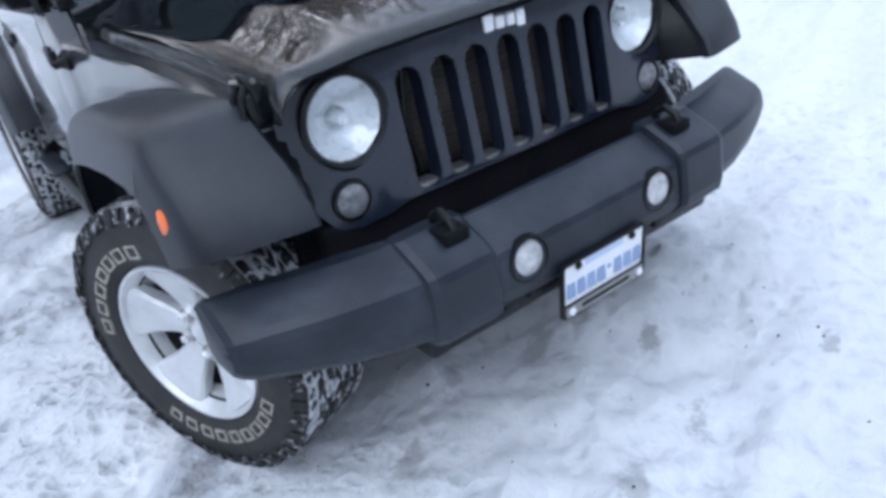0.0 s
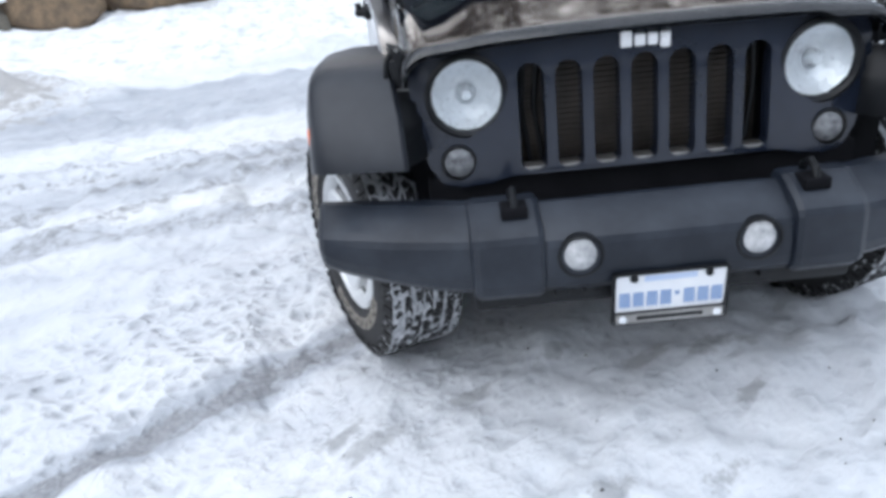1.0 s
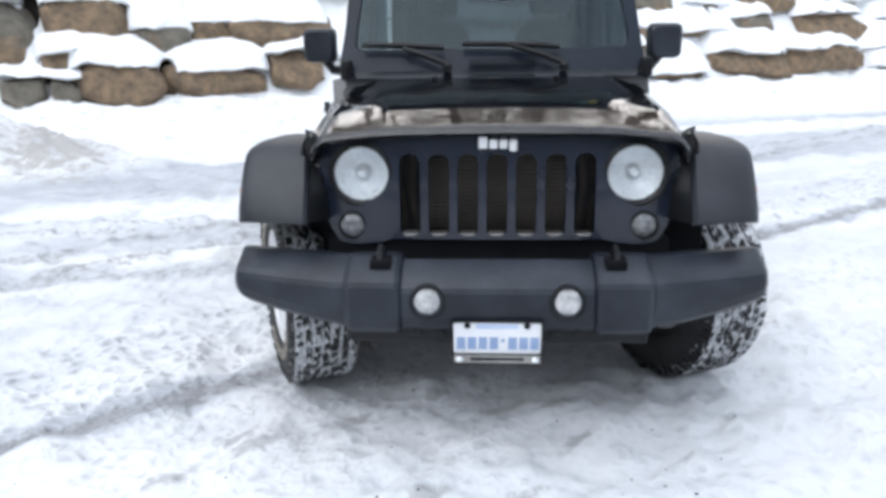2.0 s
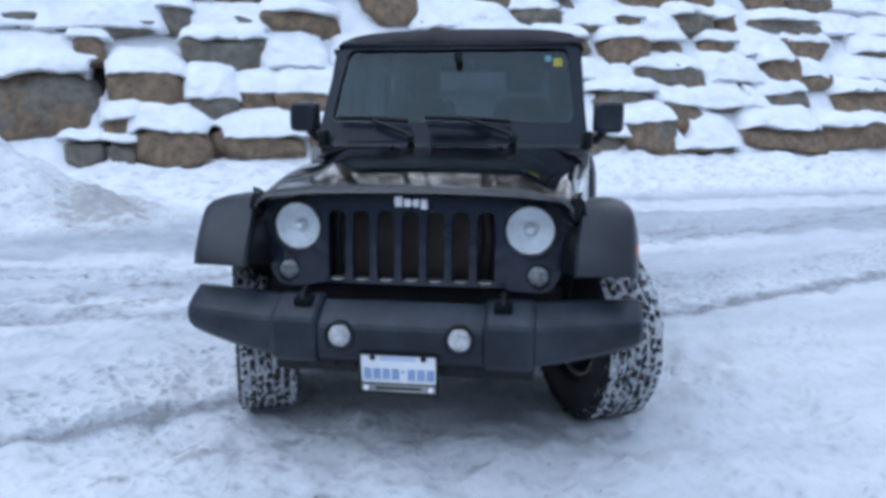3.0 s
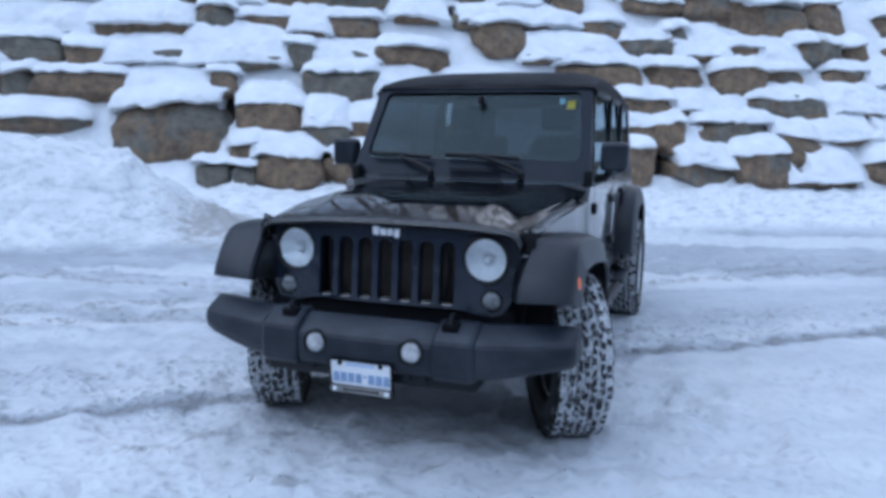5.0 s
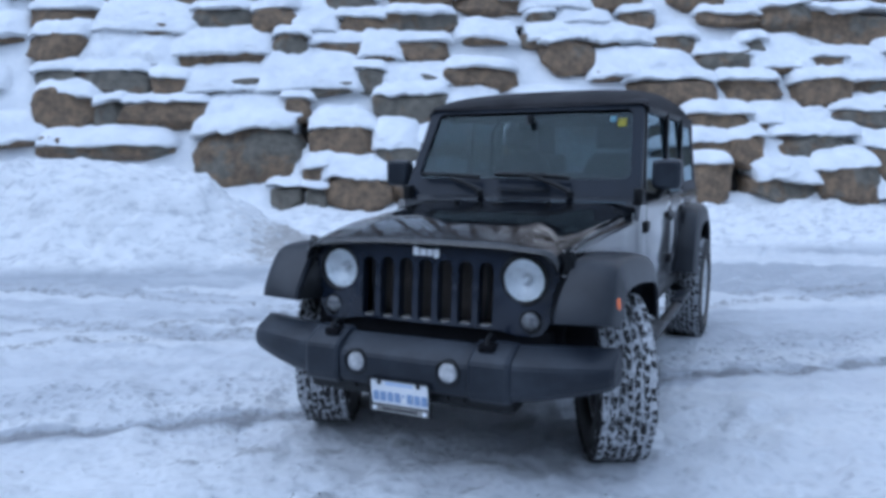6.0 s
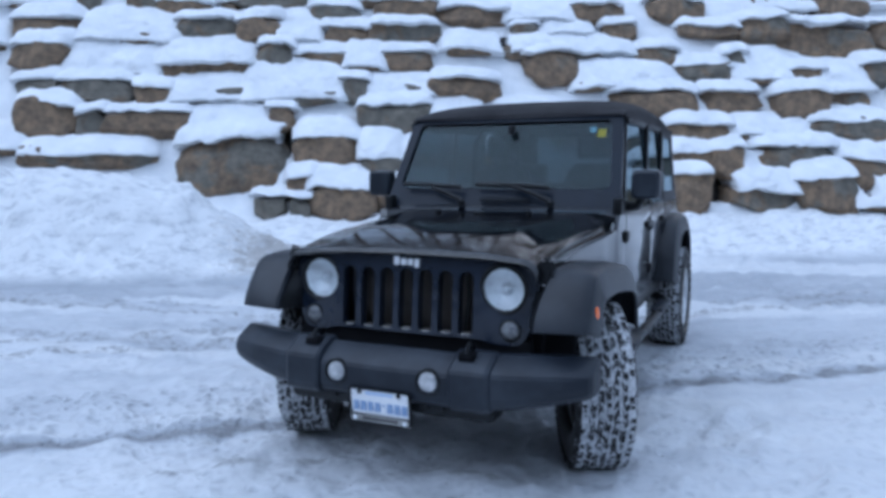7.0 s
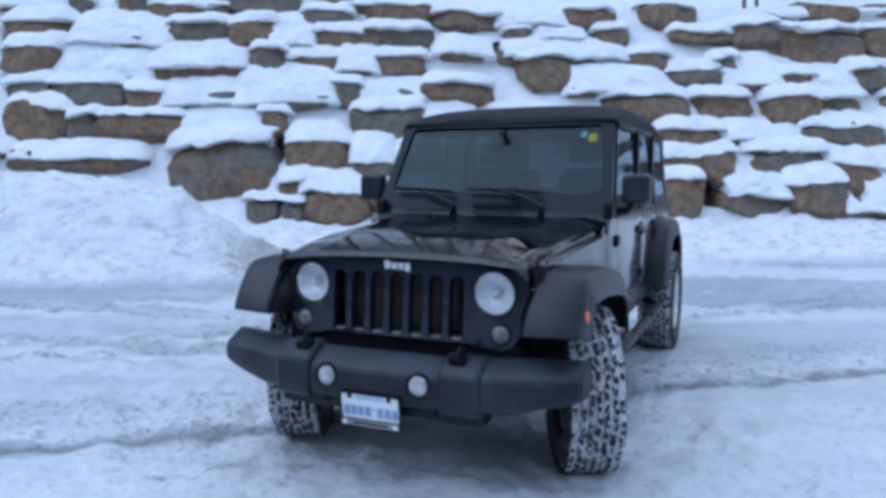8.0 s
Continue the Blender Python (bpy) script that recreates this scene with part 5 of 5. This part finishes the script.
bumper = part("bumper", loft([bumper_ring(x, *v) for x, v in ((-0.34, (-0.792, 0.452, 0.68, -0.66, 0.055)), (-0.32, (-0.80, 0.45, 0.68, -0.66, 0.055)), (0, (-0.806, 0.45, 0.682, -0.66, 0.055)), (0.32, (-0.80, 0.45, 0.68, -0.66, 0.055)), (0.34, (-0.792, 0.452, 0.68, -0.66, 0.055)))]), PLASTIC, car, "grained black plastic front bumper", sharp=16)
part("air_dam", box((-0.52, -0.745, 0.398), (0.52, -0.60, 0.47), 0.015), TRIM, bumper)
for s in SIDES:
    part("bumper_pad", loft([bumper_ring(s * x, *v) for x, v in ((0.322, (-0.775, 0.46, 0.68, -0.64)), (0.332, (-0.806, 0.447, 0.695, -0.64)), (0.345, (-0.815, 0.444, 0.699, -0.64)), (0.5, (-0.812, 0.444, 0.699, -0.64)), (0.518, (-0.802, 0.448, 0.695, -0.64)), (0.528, (-0.78, 0.46, 0.68, -0.64)))]), PLASTIC, bumper, sharp=16)
    part("bumper_end", loft([bumper_ring(s * x * (1.006 if s < 0 else 1.0), *v) for x, v in ((0.515, (-0.79, 0.458, 0.69, -0.63)), (0.62, (-0.775, 0.47, 0.692, -0.6)), (0.74, (-0.745, 0.49, 0.694, -0.575)), (0.83, (-0.712, 0.505, 0.694, -0.552)), (0.89, (-0.688, 0.516, 0.693, -0.536)), (0.918, (-0.672, 0.524, 0.691, -0.526)), (0.933, (-0.655, 0.532, 0.686, -0.52)), (0.94, (-0.632, 0.545, 0.672, -0.518)))]), PLASTIC, bumper, sharp=16)
    hook = part("tow_hook", tube([(s * 0.398, -0.655, 0.66), (s * 0.398, -0.668, 0.715), (s * 0.398, -0.7, 0.733), (s * 0.398, -0.735, 0.72), (s * 0.398, -0.748, 0.69)], [0.011, 0.012, 0.012, 0.011, 0.009]), TRIM, bumper, "black tow hook")
    part("hook_recess", box((s * 0.398 - 0.035, -0.757, 0.67), (s * 0.398 + 0.035, -0.69, 0.7015), 0.004), DARK, bumper)
    at = facing(s * 0.235, -0.80, 0.566)
    fog = part("fog_lamp", lathe([(0.062, -0.02), (0.062, 0.002), (0.056, 0.005), (0.052, -0.002), (0.05, -0.015)], 28, at, cap=False), TRIM, bumper, "round fog lamp crusted with snow")
    part("lens", lathe([(0.051, -0.016), (0.047, -0.004), (0.036, 0.004), (0.015, 0.009), (0.0005, 0.01)], 28, at), FROST, fog)
for x in (-0.2, -0.12, 0.2, 0.28, -0.28):
    part("dam_clip", box((x - 0.02, -0.765, 0.43), (x + 0.02, -0.73, 0.458), 0.005), TRIM, bumper)

# number plate, its characters as plain bars
plate = part("number_plate", plate_with_holes(rounded(-0.15, 0.356, 0.15, 0.506, 0.01, 3), [], lambda x, z, d: Vector((x, -0.815 + (0.49 - z) * 0.12 + d, z)), 0.003), PLATE, bumper, "white number plate with blue bars")


def plate_bars(cells, lift):
    bm = bmesh.new()
    for x0, x1, z0, z1 in cells:
        y = -0.815 + (0.49 - (z0 + z1) / 2) * 0.12 - lift
        box((x0, y, z0), (x1, y + 0.003, z1), bm=bm)
    return bm


chars = []
for cx in (-0.122, -0.085, -0.048, -0.011, 0.052, 0.089, 0.126):
    chars.append((cx - 0.0145, cx + 0.0145, 0.404, 0.467))
for k in range(7):
    part("plate_bar", plate_bars(chars[k:k + 1], 0.0015), INK, plate)
part("plate_dot", plate_bars([(0.013, 0.025, 0.43, 0.442)], 0.0015), INK, plate)
part("plate_strip", plate_bars([(-0.07, 0.07, 0.481, 0.499)], 0.001), PALE_INK, plate)
part("plate_holder", plate_with_holes(rounded(-0.157, 0.346, 0.157, 0.512, 0.012, 3), [rounded(-0.148, 0.386, 0.148, 0.504, 0.008, 3)], lambda x, z, d: Vector((x, -0.821 + (0.49 - z) * 0.12 + d, z)), 0.012), TRIM, plate, "dark plate holder")
part("holder_strip", plate_bars([(-0.146, 0.146, 0.354, 0.382)], 0.009), STEEL, plate, "silver lower strip of the plate holder")
part("strip_mark", plate_bars([(-0.09, 0.09, 0.363, 0.373)], 0.011), TRIM, plate)
for x, z in ((-0.128, 0.368), (0.128, 0.368), (-0.1, 0.494), (0.1, 0.494)):
    part("plate_screw", lathe([(0.011, 0), (0.011, 0.004), (0.006, 0.007), (0.0005, 0.007)], 12, facing(x, (-0.826 if z < 0.4 else -0.819) + (0.49 - z) * 0.12, z)), PLATE if z < 0.4 else TRIM, plate)


# wheel-arch flares, swept along the arch
def flare(s, path, inners):
    pts = [Vector((0, y, z)) for y, z in path]
    rows = []
    for i, p in enumerate(pts):
        d = (pts[min(i + 1, len(pts) - 1)] - pts[max(i - 1, 0)]).normalized()
        n = Vector((0, -d.z, d.y))
        if n.z < 0 and abs(n.z) > abs(n.y):
            n = -n
        inner = inners[i]
        nose = -0.05 * max(0.0, min(1.0, (-0.45 - p.y) / 0.1))  # the foot of the front sweeps forward towards the grille
        rows.append([(s * (x + (0.026 if s < 0 and x > 0.79 else 0.0)), p.y + n.y * k + nose * max(0.0, (0.9 - x) / 0.24), p.z + n.z * k) for x, k in ((inner, 0.05), (inner + 0.012, 0.066), (inner + 0.06, 0.069), (0.83, 0.067), (0.86, 0.062), (0.884, 0.055), (0.899, 0.043), (0.908, 0.022), (0.913, 0.002), (0.929, -0.066), (0.93, -0.078), (0.918, -0.08), (0.9, -0.03), (0.85, 0.0), (0.82, 0.02), (inner, 0.03))])
    return loft(rows)


FRONT_ARCH = [(-0.556, 0.785), (-0.545, 0.825), (-0.505, 0.895), (-0.452, 0.965), (-0.437, 0.979), (-0.415, 0.988), (-0.3, 0.994), (-0.1, 0.985), (0.15, 0.955), (0.33, 0.925), (0.44, 0.89), (0.51, 0.83), (0.555, 0.74), (0.58, 0.62)]
REAR_ARCH = [(2.36, 0.6), (2.39, 0.75), (2.43, 0.87), (2.5, 0.97), (2.6, 1.03), (2.75, 1.05), (3.05, 1.05), (3.22, 1.02), (3.33, 0.94), (3.4, 0.82), (3.44, 0.68)]
for s in SIDES:
    inner_edge = np.interp([y for y, z in FRONT_ARCH], (-0.56, -0.5, -0.43, -0.1, 0.3), (0.664, 0.672, 0.69, 0.735, 0.757)).tolist()
    fl = part("front_flare", flare(s, FRONT_ARCH, inner_edge), DUSTY, car, "faded black plastic wheel-arch flare", sharp=24)
    seal = []
    for i in range(3, 12):
        (y, z), w, ahead = FRONT_ARCH[i], inner_edge[i], (-0.03, -0.024, -0.016, 0, 0, 0, 0, 0, 0)[i - 3]
        seal.append([(s * x, y + ahead, z + dz) for x, dz in ((0.64, 0.02), (0.64, 0.046), (w + 0.004, 0.048), (w + 0.004, 0.02))])
    part("flare_seal", loft(seal), DARK, fl, "black rubber seal between flare and body")
    # the web that closes the flare's foot against the grille
    web = []
    for (y, z), w, ahead in zip(FRONT_ARCH[:4], inner_edge, (-0.09, -0.085, -0.07, -0.035)):
        back = grille_at(0.6, z, 0.03).y
        web.append([(s * 0.595, back, z + 0.005), (s * (w + 0.02), y + ahead, z + 0.012), (s * (w + 0.02), y + ahead + 0.016, z + 0.012), (s * 0.595, back + 0.016, z + 0.005)])
    part("flare_web", loft(web), TRIM, fl)
    at = pose(s * (0.94 if s < 0 else 0.914), -0.505, 0.868, 0, 90 * s, -16 * s) @ Matrix.Diagonal((1.7, 1.0, 1.0, 1.0))
    part("side_marker", lathe([(0.022, -0.012), (0.022, 0.001), (0.017, 0.004), (0.0005, 0.005)], 20, at), AMBER, fl, "oval amber side marker")
    part("rear_flare", flare(s, REAR_ARCH, [0.74] * len(REAR_ARCH)), DUSTY, car, "faded black plastic wheel-arch flare", sharp=28)


# wheels
R_TYRE, W_TYRE = 0.412, 0.26
turn_axis = pose(0, 0, 0, 0, 90, 0)  # z of the lathe becomes the axle, outwards +x


def tyre_meshes():
    hw = W_TYRE / 2
    out = [(0.232, 0.085), (0.237, 0.108), (0.249, 0.121), (0.27, 0.131), (0.305, 0.134), (0.335, 0.131), (0.362, 0.124), (0.386, 0.122), (0.397, 0.112), (0.401, 0.06), (0.402, 0.0)]
    prof = out + [(r, -h) for r, h in out[-2::-1]]
    tyre = finish(lathe(prof + [(0.21, -0.08), (0.21, 0.08), (0.232, 0.085)], 72, turn_axis, cap=False), "tyre", 40)
    tyre.materials.append(RUBBER)
    tread, crust = bmesh.new(), bmesh.new()
    rng = random.Random(4)

    def chunk(bm, xs, angs, r0, r1):
        lo = [bm.verts.new((x, r0 * math.cos(a), r0 * math.sin(a))) for x, a in zip(xs, angs)]
        hi = [bm.verts.new((x * 0.985, r1 * math.cos(a), r1 * math.sin(a))) for x, a in zip(xs, angs)]
        k = len(lo)
        bm.faces.new(hi)
        for i in range(k):
            bm.faces.new((lo[i], lo[(i + 1) % k], hi[(i + 1) % k], hi[i]))

    count = 60
    for i in range(count):
        a0 = 2 * math.pi * i / count
        da = 2 * math.pi / count
        for row in range(7):
            x0 = -0.127 + 0.0368 * row + rng.uniform(-0.006, 0.006)
            x1 = x0 + 0.0265 + rng.uniform(-0.005, 0.004)
            off = (0.0, 0.45, 0.15, 0.65, 0.3, 0.75, 0.5)[row] * da + rng.uniform(-0.2, 0.2) * da
            skew = (0.2, 0.9, -0.8, 0.85, -0.85, 0.8, 0.2)[row] * da * rng.uniform(0.4, 1.3)
            f0, f1 = 0.08 + rng.uniform(-0.06, 0.08), 0.8 + rng.uniform(-0.12, 0.06)
            a, b = a0 + off + f0 * da, a0 + off + f1 * da
            xm = (x0 + x1) / 2 + rng.uniform(-0.007, 0.007)
            r1 = R_TYRE - (0.004 if row in (0, 6) else 0) - rng.uniform(0, 0.002)
            chunk(tread, (x0, xm, x1, x1, xm, x0), (a, a + skew * 0.9, a + skew * 0.6, b + skew * 0.6, b + skew * 0.9, b), 0.394, r1)
        for s in SIDES:
            a, b = a0 + (0.1 if i % 2 else 0.2) * da, a0 + 0.75 * da
            lo = [Vector((x, r * math.cos(t), r * math.sin(t))) for x, r, t in ((s * 0.112, 0.404, a), (s * 0.112, 0.404, b), (s * 0.129, 0.362 if i % 2 else 0.37, b), (s * 0.129, 0.362 if i % 2 else 0.37, a))]
            hi = [v + Vector((s * 0.008, 0, 0)) for v in lo]
            vs = [tread.verts.new(v) for v in lo + hi]
            for q in ((0, 1, 2, 3), (4, 5, 6, 7), (0, 1, 5, 4), (1, 2, 6, 5), (2, 3, 7, 6), (3, 0, 4, 7)):
                tread.faces.new([vs[k] for k in q])
    me_tread = finish(tread, "tread", 30)
    me_tread.materials.append(LUGS)
    # snow pressed into the grooves
    n, rows, cols = 220, [], np.linspace(-0.12, 0.12, 21)
    for i in range(n):
        a = 2 * math.pi * i / n
        ring = []
        for x in cols:
            fill = noise.fractal(Vector((x * 26, math.cos(a) * 11, math.sin(a) * 11)), 1.0, 2.0, 3)
            r = 0.4068 + 0.006 * fill
            ring.append((x, r * math.cos(a), r * math.sin(a)))
        rows.append(ring)
    bm = loft(rows + [rows[0]], False, False, crust)
    bmesh.ops.remove_doubles(bm, verts=bm.verts, dist=1e-5)
    me_snow = finish(bm, "tread_snow", 60)
    me_snow.materials.append(SLUSH)
    arcs = []
    for a0, a1, k in ((92, 182, 7), (236, 340, 9)):
        mark = bmesh.new()
        for i in range(k):
            a, b = radians(a0 + (a1 - a0) * (i + 0.12) / k), radians(a0 + (a1 - a0) * (i + 0.84) / k)
            for r0, r1, p, q in ((0.302, 0.308, a, b), (0.27, 0.276, a, b), (0.276, 0.302, a, a + 0.022), (0.276, 0.302, b - 0.022, b)):
                vs = []
                for x in (0.131, 0.1362):
                    vs += [mark.verts.new((x, r * math.cos(t), r * math.sin(t))) for r, t in ((r0, p), (r1, p), (r1, q), (r0, q))]
                for f in ((4, 5, 6, 7), (0, 1, 5, 4), (1, 2, 6, 5), (2, 3, 7, 6), (3, 0, 4, 7)):
                    mark.faces.new([vs[j] for j in f])
        arcs.append(finish(mark, "sidewall_marking", 30))
        arcs[-1].materials.append(LETTER)
    return tyre, me_tread, me_snow, arcs


def rim_meshes():
    rim = bmesh.new()
    lathe([(0.238, 0.12), (0.231, 0.119), (0.223, 0.11), (0.214, 0.092), (0.206, 0.05), (0.2, 0.0), (0.2, -0.09), (0.208, -0.09), (0.214, 0.0), (0.222, 0.08), (0.234, 0.1), (0.24, 0.113), (0.238, 0.12)], 60, turn_axis, rim, cap=False)
    lathe([(0.0005, 0.058), (0.034, 0.058), (0.04, 0.052), (0.044, 0.052), (0.09, 0.056), (0.096, 0.045), (0.096, 0.02), (0.0005, 0.02)], 40, turn_axis, rim, cap=False)
    for k in range(5):
        a = 2 * math.pi * k / 5 + math.pi / 2
        rad, tan = Vector((0, math.cos(a), math.sin(a))), Vector((0, -math.sin(a), math.cos(a)))
        rings = []
        for r, w, x, t in ((0.05, 0.032, 0.056, 0.03), (0.1, 0.044, 0.066, 0.04), (0.15, 0.06, 0.083, 0.042), (0.19, 0.084, 0.098, 0.034), (0.217, 0.106, 0.107, 0.02)):
            c = rad * r + Vector((x, 0, 0))
            ux = Vector((1, 0, 0))
            rings.append([c + tan * u * w + ux * d for u, d in ((-1.0, -t), (-1.0, -0.008), (-0.88, 0.0), (-0.3, 0.002), (0.3, 0.002), (0.88, 0.0), (1.0, -0.008), (1.0, -t))])
        loft(rings, True, True, rim)
    me_rim = finish(rim, "rim", 32)
    me_rim.materials.append(ALLOY)
    nut = finish(lathe([(0.015, 0.0), (0.015, 0.014), (0.011, 0.022), (0.0005, 0.024)], 6, turn_axis), "lug_nut", 30)
    nut.materials.append(CHROME)
    seat = finish(lathe([(0.023, -0.004), (0.023, 0.0015), (0.0005, 0.0015)], 16, turn_axis), "lug_seat", 30)
    seat.materials.append(STEEL)
    cap = finish(lathe([(0.033, 0.0), (0.032, 0.008), (0.02, 0.013), (0.0005, 0.014)], 24, turn_axis), "centre_cap", 40)
    cap.materials.append(ALLOY)
    hub = finish(lathe([(0.0005, 0.018), (0.1, 0.018), (0.15, 0.036), (0.196, 0.04), (0.196, -0.075), (0.07, -0.095), (0.05, -0.13), (0.0005, -0.13)], 36, turn_axis), "wheel", 30)
    hub.materials.append(DARK)
    valve = finish(lathe([(0.006, 0), (0.006, 0.02), (0.0005, 0.022)], 8, turn_axis), "valve_cap", 30)
    valve.materials.append(GREEN)
    return me_rim, nut, seat, cap, hub, valve


TYRE = tyre_meshes()
RIM = rim_meshes()
STEER = 24.0
for x, y, turn_z, spin in ((-0.824, AXLE_F - 0.057, 180 + STEER, 0), (0.782, AXLE_F + 0.055, STEER, 0), (-0.81, AXLE_R, 180, 70), (0.81, AXLE_R, 0, 20)):
    wheel = part("wheel", RIM[4], DARK, car, "all-terrain wheel with silver five-spoke rim and snow in its tread", at=pose(x, y, R_TYRE * 1.025 - 0.016, 0, 0, turn_z) @ pose(0, 0, 0, spin, 0, 0) @ Matrix.Scale(1.025, 4))
    part("tyre", TYRE[0], RUBBER, wheel)
    part("tread", TYRE[1], LUGS, wheel)
    part("tread_snow", TYRE[2], SLUSH, wheel, "packed snow in the tread grooves")
    for arc in TYRE[3]:
        part("sidewall_marking", arc, LETTER, wheel)
    part("rim", RIM[0], ALLOY, wheel)
    part("centre_cap", RIM[3], ALLOY, wheel, at=pose(0.056, 0, 0))
    part("valve_cap", RIM[5], GREEN, wheel, at=pose(0.085, 0.19 * math.cos(0.9), 0.19 * math.sin(0.9)))
    for k in range(5):
        a = 2 * math.pi * k / 5 + math.pi / 2 + math.pi / 5
        p = (0.0575, 0.0635 * math.cos(a), 0.0635 * math.sin(a))
        part("lug_seat", RIM[2], STEEL, wheel, at=pose(*p))
        part("lug_nut", RIM[1], CHROME, wheel, at=pose(*p))
for y in (AXLE_F, AXLE_R):
    axle = part("axle", tube([(-0.7, y, 0.4), (-0.3, y, 0.4), (0.3, y, 0.4), (0.7, y, 0.4)], 0.045, 12), DARK, car)
    part("differential", lathe([(0.0005, -0.12), (0.1, -0.1), (0.135, -0.02), (0.12, 0.08), (0.06, 0.13), (0.0005, 0.14)], 20, pose(0.2, y, 0.4, 90, 0, 0)), DARK, axle)
for s in SIDES:
    part("chassis_rail", tube([(s * 0.4, -0.62, 0.55), (s * 0.4, -0.2, 0.58), (s * 0.42, 0.6, 0.5), (s * 0.45, 2.4, 0.5), (s * 0.42, 3.4, 0.58)], 0.055, 8), DARK, car)
    part("coil_spring", tube([(s * 0.5 + 0.06 * math.cos(k * 0.7), AXLE_F + 0.06 * math.sin(k * 0.7), 0.45 + 0.008 * k) for k in range(50)], 0.009, 6), DARK, car)
for s in SIDES:
    part("splash_shield", loft([[(s * x, y, z) for x, y in ((0.57, -0.47), (wide - 0.005, -0.46), (wide, -0.43), (0.57, -0.44))] for z, wide in ((0.56, 0.66), (0.7, 0.66), (0.84, 0.69), (0.96, 0.7))]), DARK, car)
    part("wheel_liner", loft([[(s * x, y, z) for x, y in ((0.6, -0.4), (0.78, -0.36), (0.79, -0.34), (0.6, -0.38))] for z in (0.5, 0.66, 0.9)]), DARK, car)
part("engine_pan", box((-0.36, -0.35, 0.5), (0.36, 0.75, 0.95), 0.05), DARK, car)
part("gearbox", box((-0.3, 0.7, 0.42), (0.3, 3.2, 0.62), 0.05), DARK, car)
part("tie_rod", tube([(-0.68, AXLE_F - 0.13, 0.38), (0.68, AXLE_F - 0.13, 0.38)], 0.018, 8), DARK, car)


# ---- bare woods on the slope above the wall, which the hood mirrors ----
def bare_tree(bm, foot, height, seed):
    rng = random.Random(seed)
    pts = [foot]
    for k in range(8):
        pts.append(pts[-1] + Vector((rng.uniform(-0.12, 0.12), rng.uniform(-0.12, 0.12), height / 8)))
    base = height * 0.008
    tube(pts, [base * (1.15 - 0.13 * k) for k in range(9)], 7, bm)

    def limb(start, way, length, r, depth):
        q, d = [start], way.normalized()
        for _ in range(4):
            d = (d + Vector((rng.uniform(-0.25, 0.25), rng.uniform(-0.25, 0.25), rng.uniform(-0.05, 0.25)))).normalized()
            q.append(q[-1] + d * length / 4)
        tube(q, [r, r * 0.8, r * 0.6, r * 0.45, r * 0.3], 4, bm)
        if depth:
            for _ in range(4):
                k = rng.randint(1, 4)
                limb(q[k], d + Vector((rng.uniform(-1, 1), rng.uniform(-1, 1), rng.uniform(-0.2, 0.7))), length * rng.uniform(0.4, 0.65), r * 0.5, depth - 1)

    for k in range(15):
        i = rng.randint(2, 8)
        a = rng.uniform(0, 2 * math.pi)
        limb(pts[i], Vector((math.cos(a), math.sin(a), rng.uniform(0.2, 1.0))), height * rng.uniform(0.18, 0.34), base * 0.62, 2)


rng, branches = random.Random(12), bmesh.new()
for i in range(115):
    along, behind = -36 + 0.66 * i + rng.uniform(-1, 1), rng.uniform(4, 18)
    p = on_wall(along, 5.1, -behind)
    bare_tree(branches, Vector((p.x, p.y, 5.1 + 0.3 * behind - 0.2)), rng.uniform(10, 16), 100 + i)
thicket = part("bare_woods", branches, BARK, label="leafless brown woods on the snowy slope")
tagged(thicket, category="woods", kind="stuff")


def sapling(along, height, seed):
    rng, p = random.Random(seed), on_wall(along, 5.0, 0.1)
    bush = new("sapling")
    bush.location = (p.x, p.y, 5.0)
    tagged(bush, "thin bare sapling rooted in snow above the boulders", "sapling", "saplings above the wall")
    for _ in range(3):
        lean_x, lean_y = rng.uniform(-0.12, 0.12), rng.uniform(-0.12, 0.12)
        part("stem", tube([(lean_x * 0.2, 0, -0.1), (lean_x * 0.6, lean_y * 0.5, height * 0.4), (lean_x, lean_y, height)], [0.028, 0.02, 0.01], 6), BARK, bush)


for along, height, seed in ((2.75, 0.9, 3), (3.05, 1.1, 4), (-12.4, 0.8, 5)):
    sapling(along, height, seed)


# ---- unseen evergreens added behind the viewpoint, to darken the car's front faces ----
def unseen_woods():
    rng, bm = random.Random(77), bmesh.new()
    for i in range(330):
        a, dist, h = radians(rng.uniform(190, 352)), rng.uniform(24, 38), rng.uniform(7, 13)
        foot, w = Vector((dist * math.cos(a), dist * math.sin(a) - 1, 0)), h * rng.uniform(0.14, 0.2)
        tiers = []
        for k in range(7):
            f = k / 6
            for r, z in ((w * (1 - f) + 0.05, 0.08 + 0.9 * f), (w * (1 - f) * 0.55 + 0.04, 0.08 + 0.9 * f + 0.1)):
                tiers.append([foot + Vector((r * rng.uniform(0.7, 1.2) * math.cos(2 * math.pi * q / 7), r * rng.uniform(0.7, 1.2) * math.sin(2 * math.pi * q / 7), h * z)) for q in range(7)])
        loft(tiers, True, True, bm)
    return bm


woods = part("unseen_woods", unseen_woods(), NEEDLES, label="unseen evergreens, added to darken the car's front")
tagged(woods, category="woods", kind="stuff")
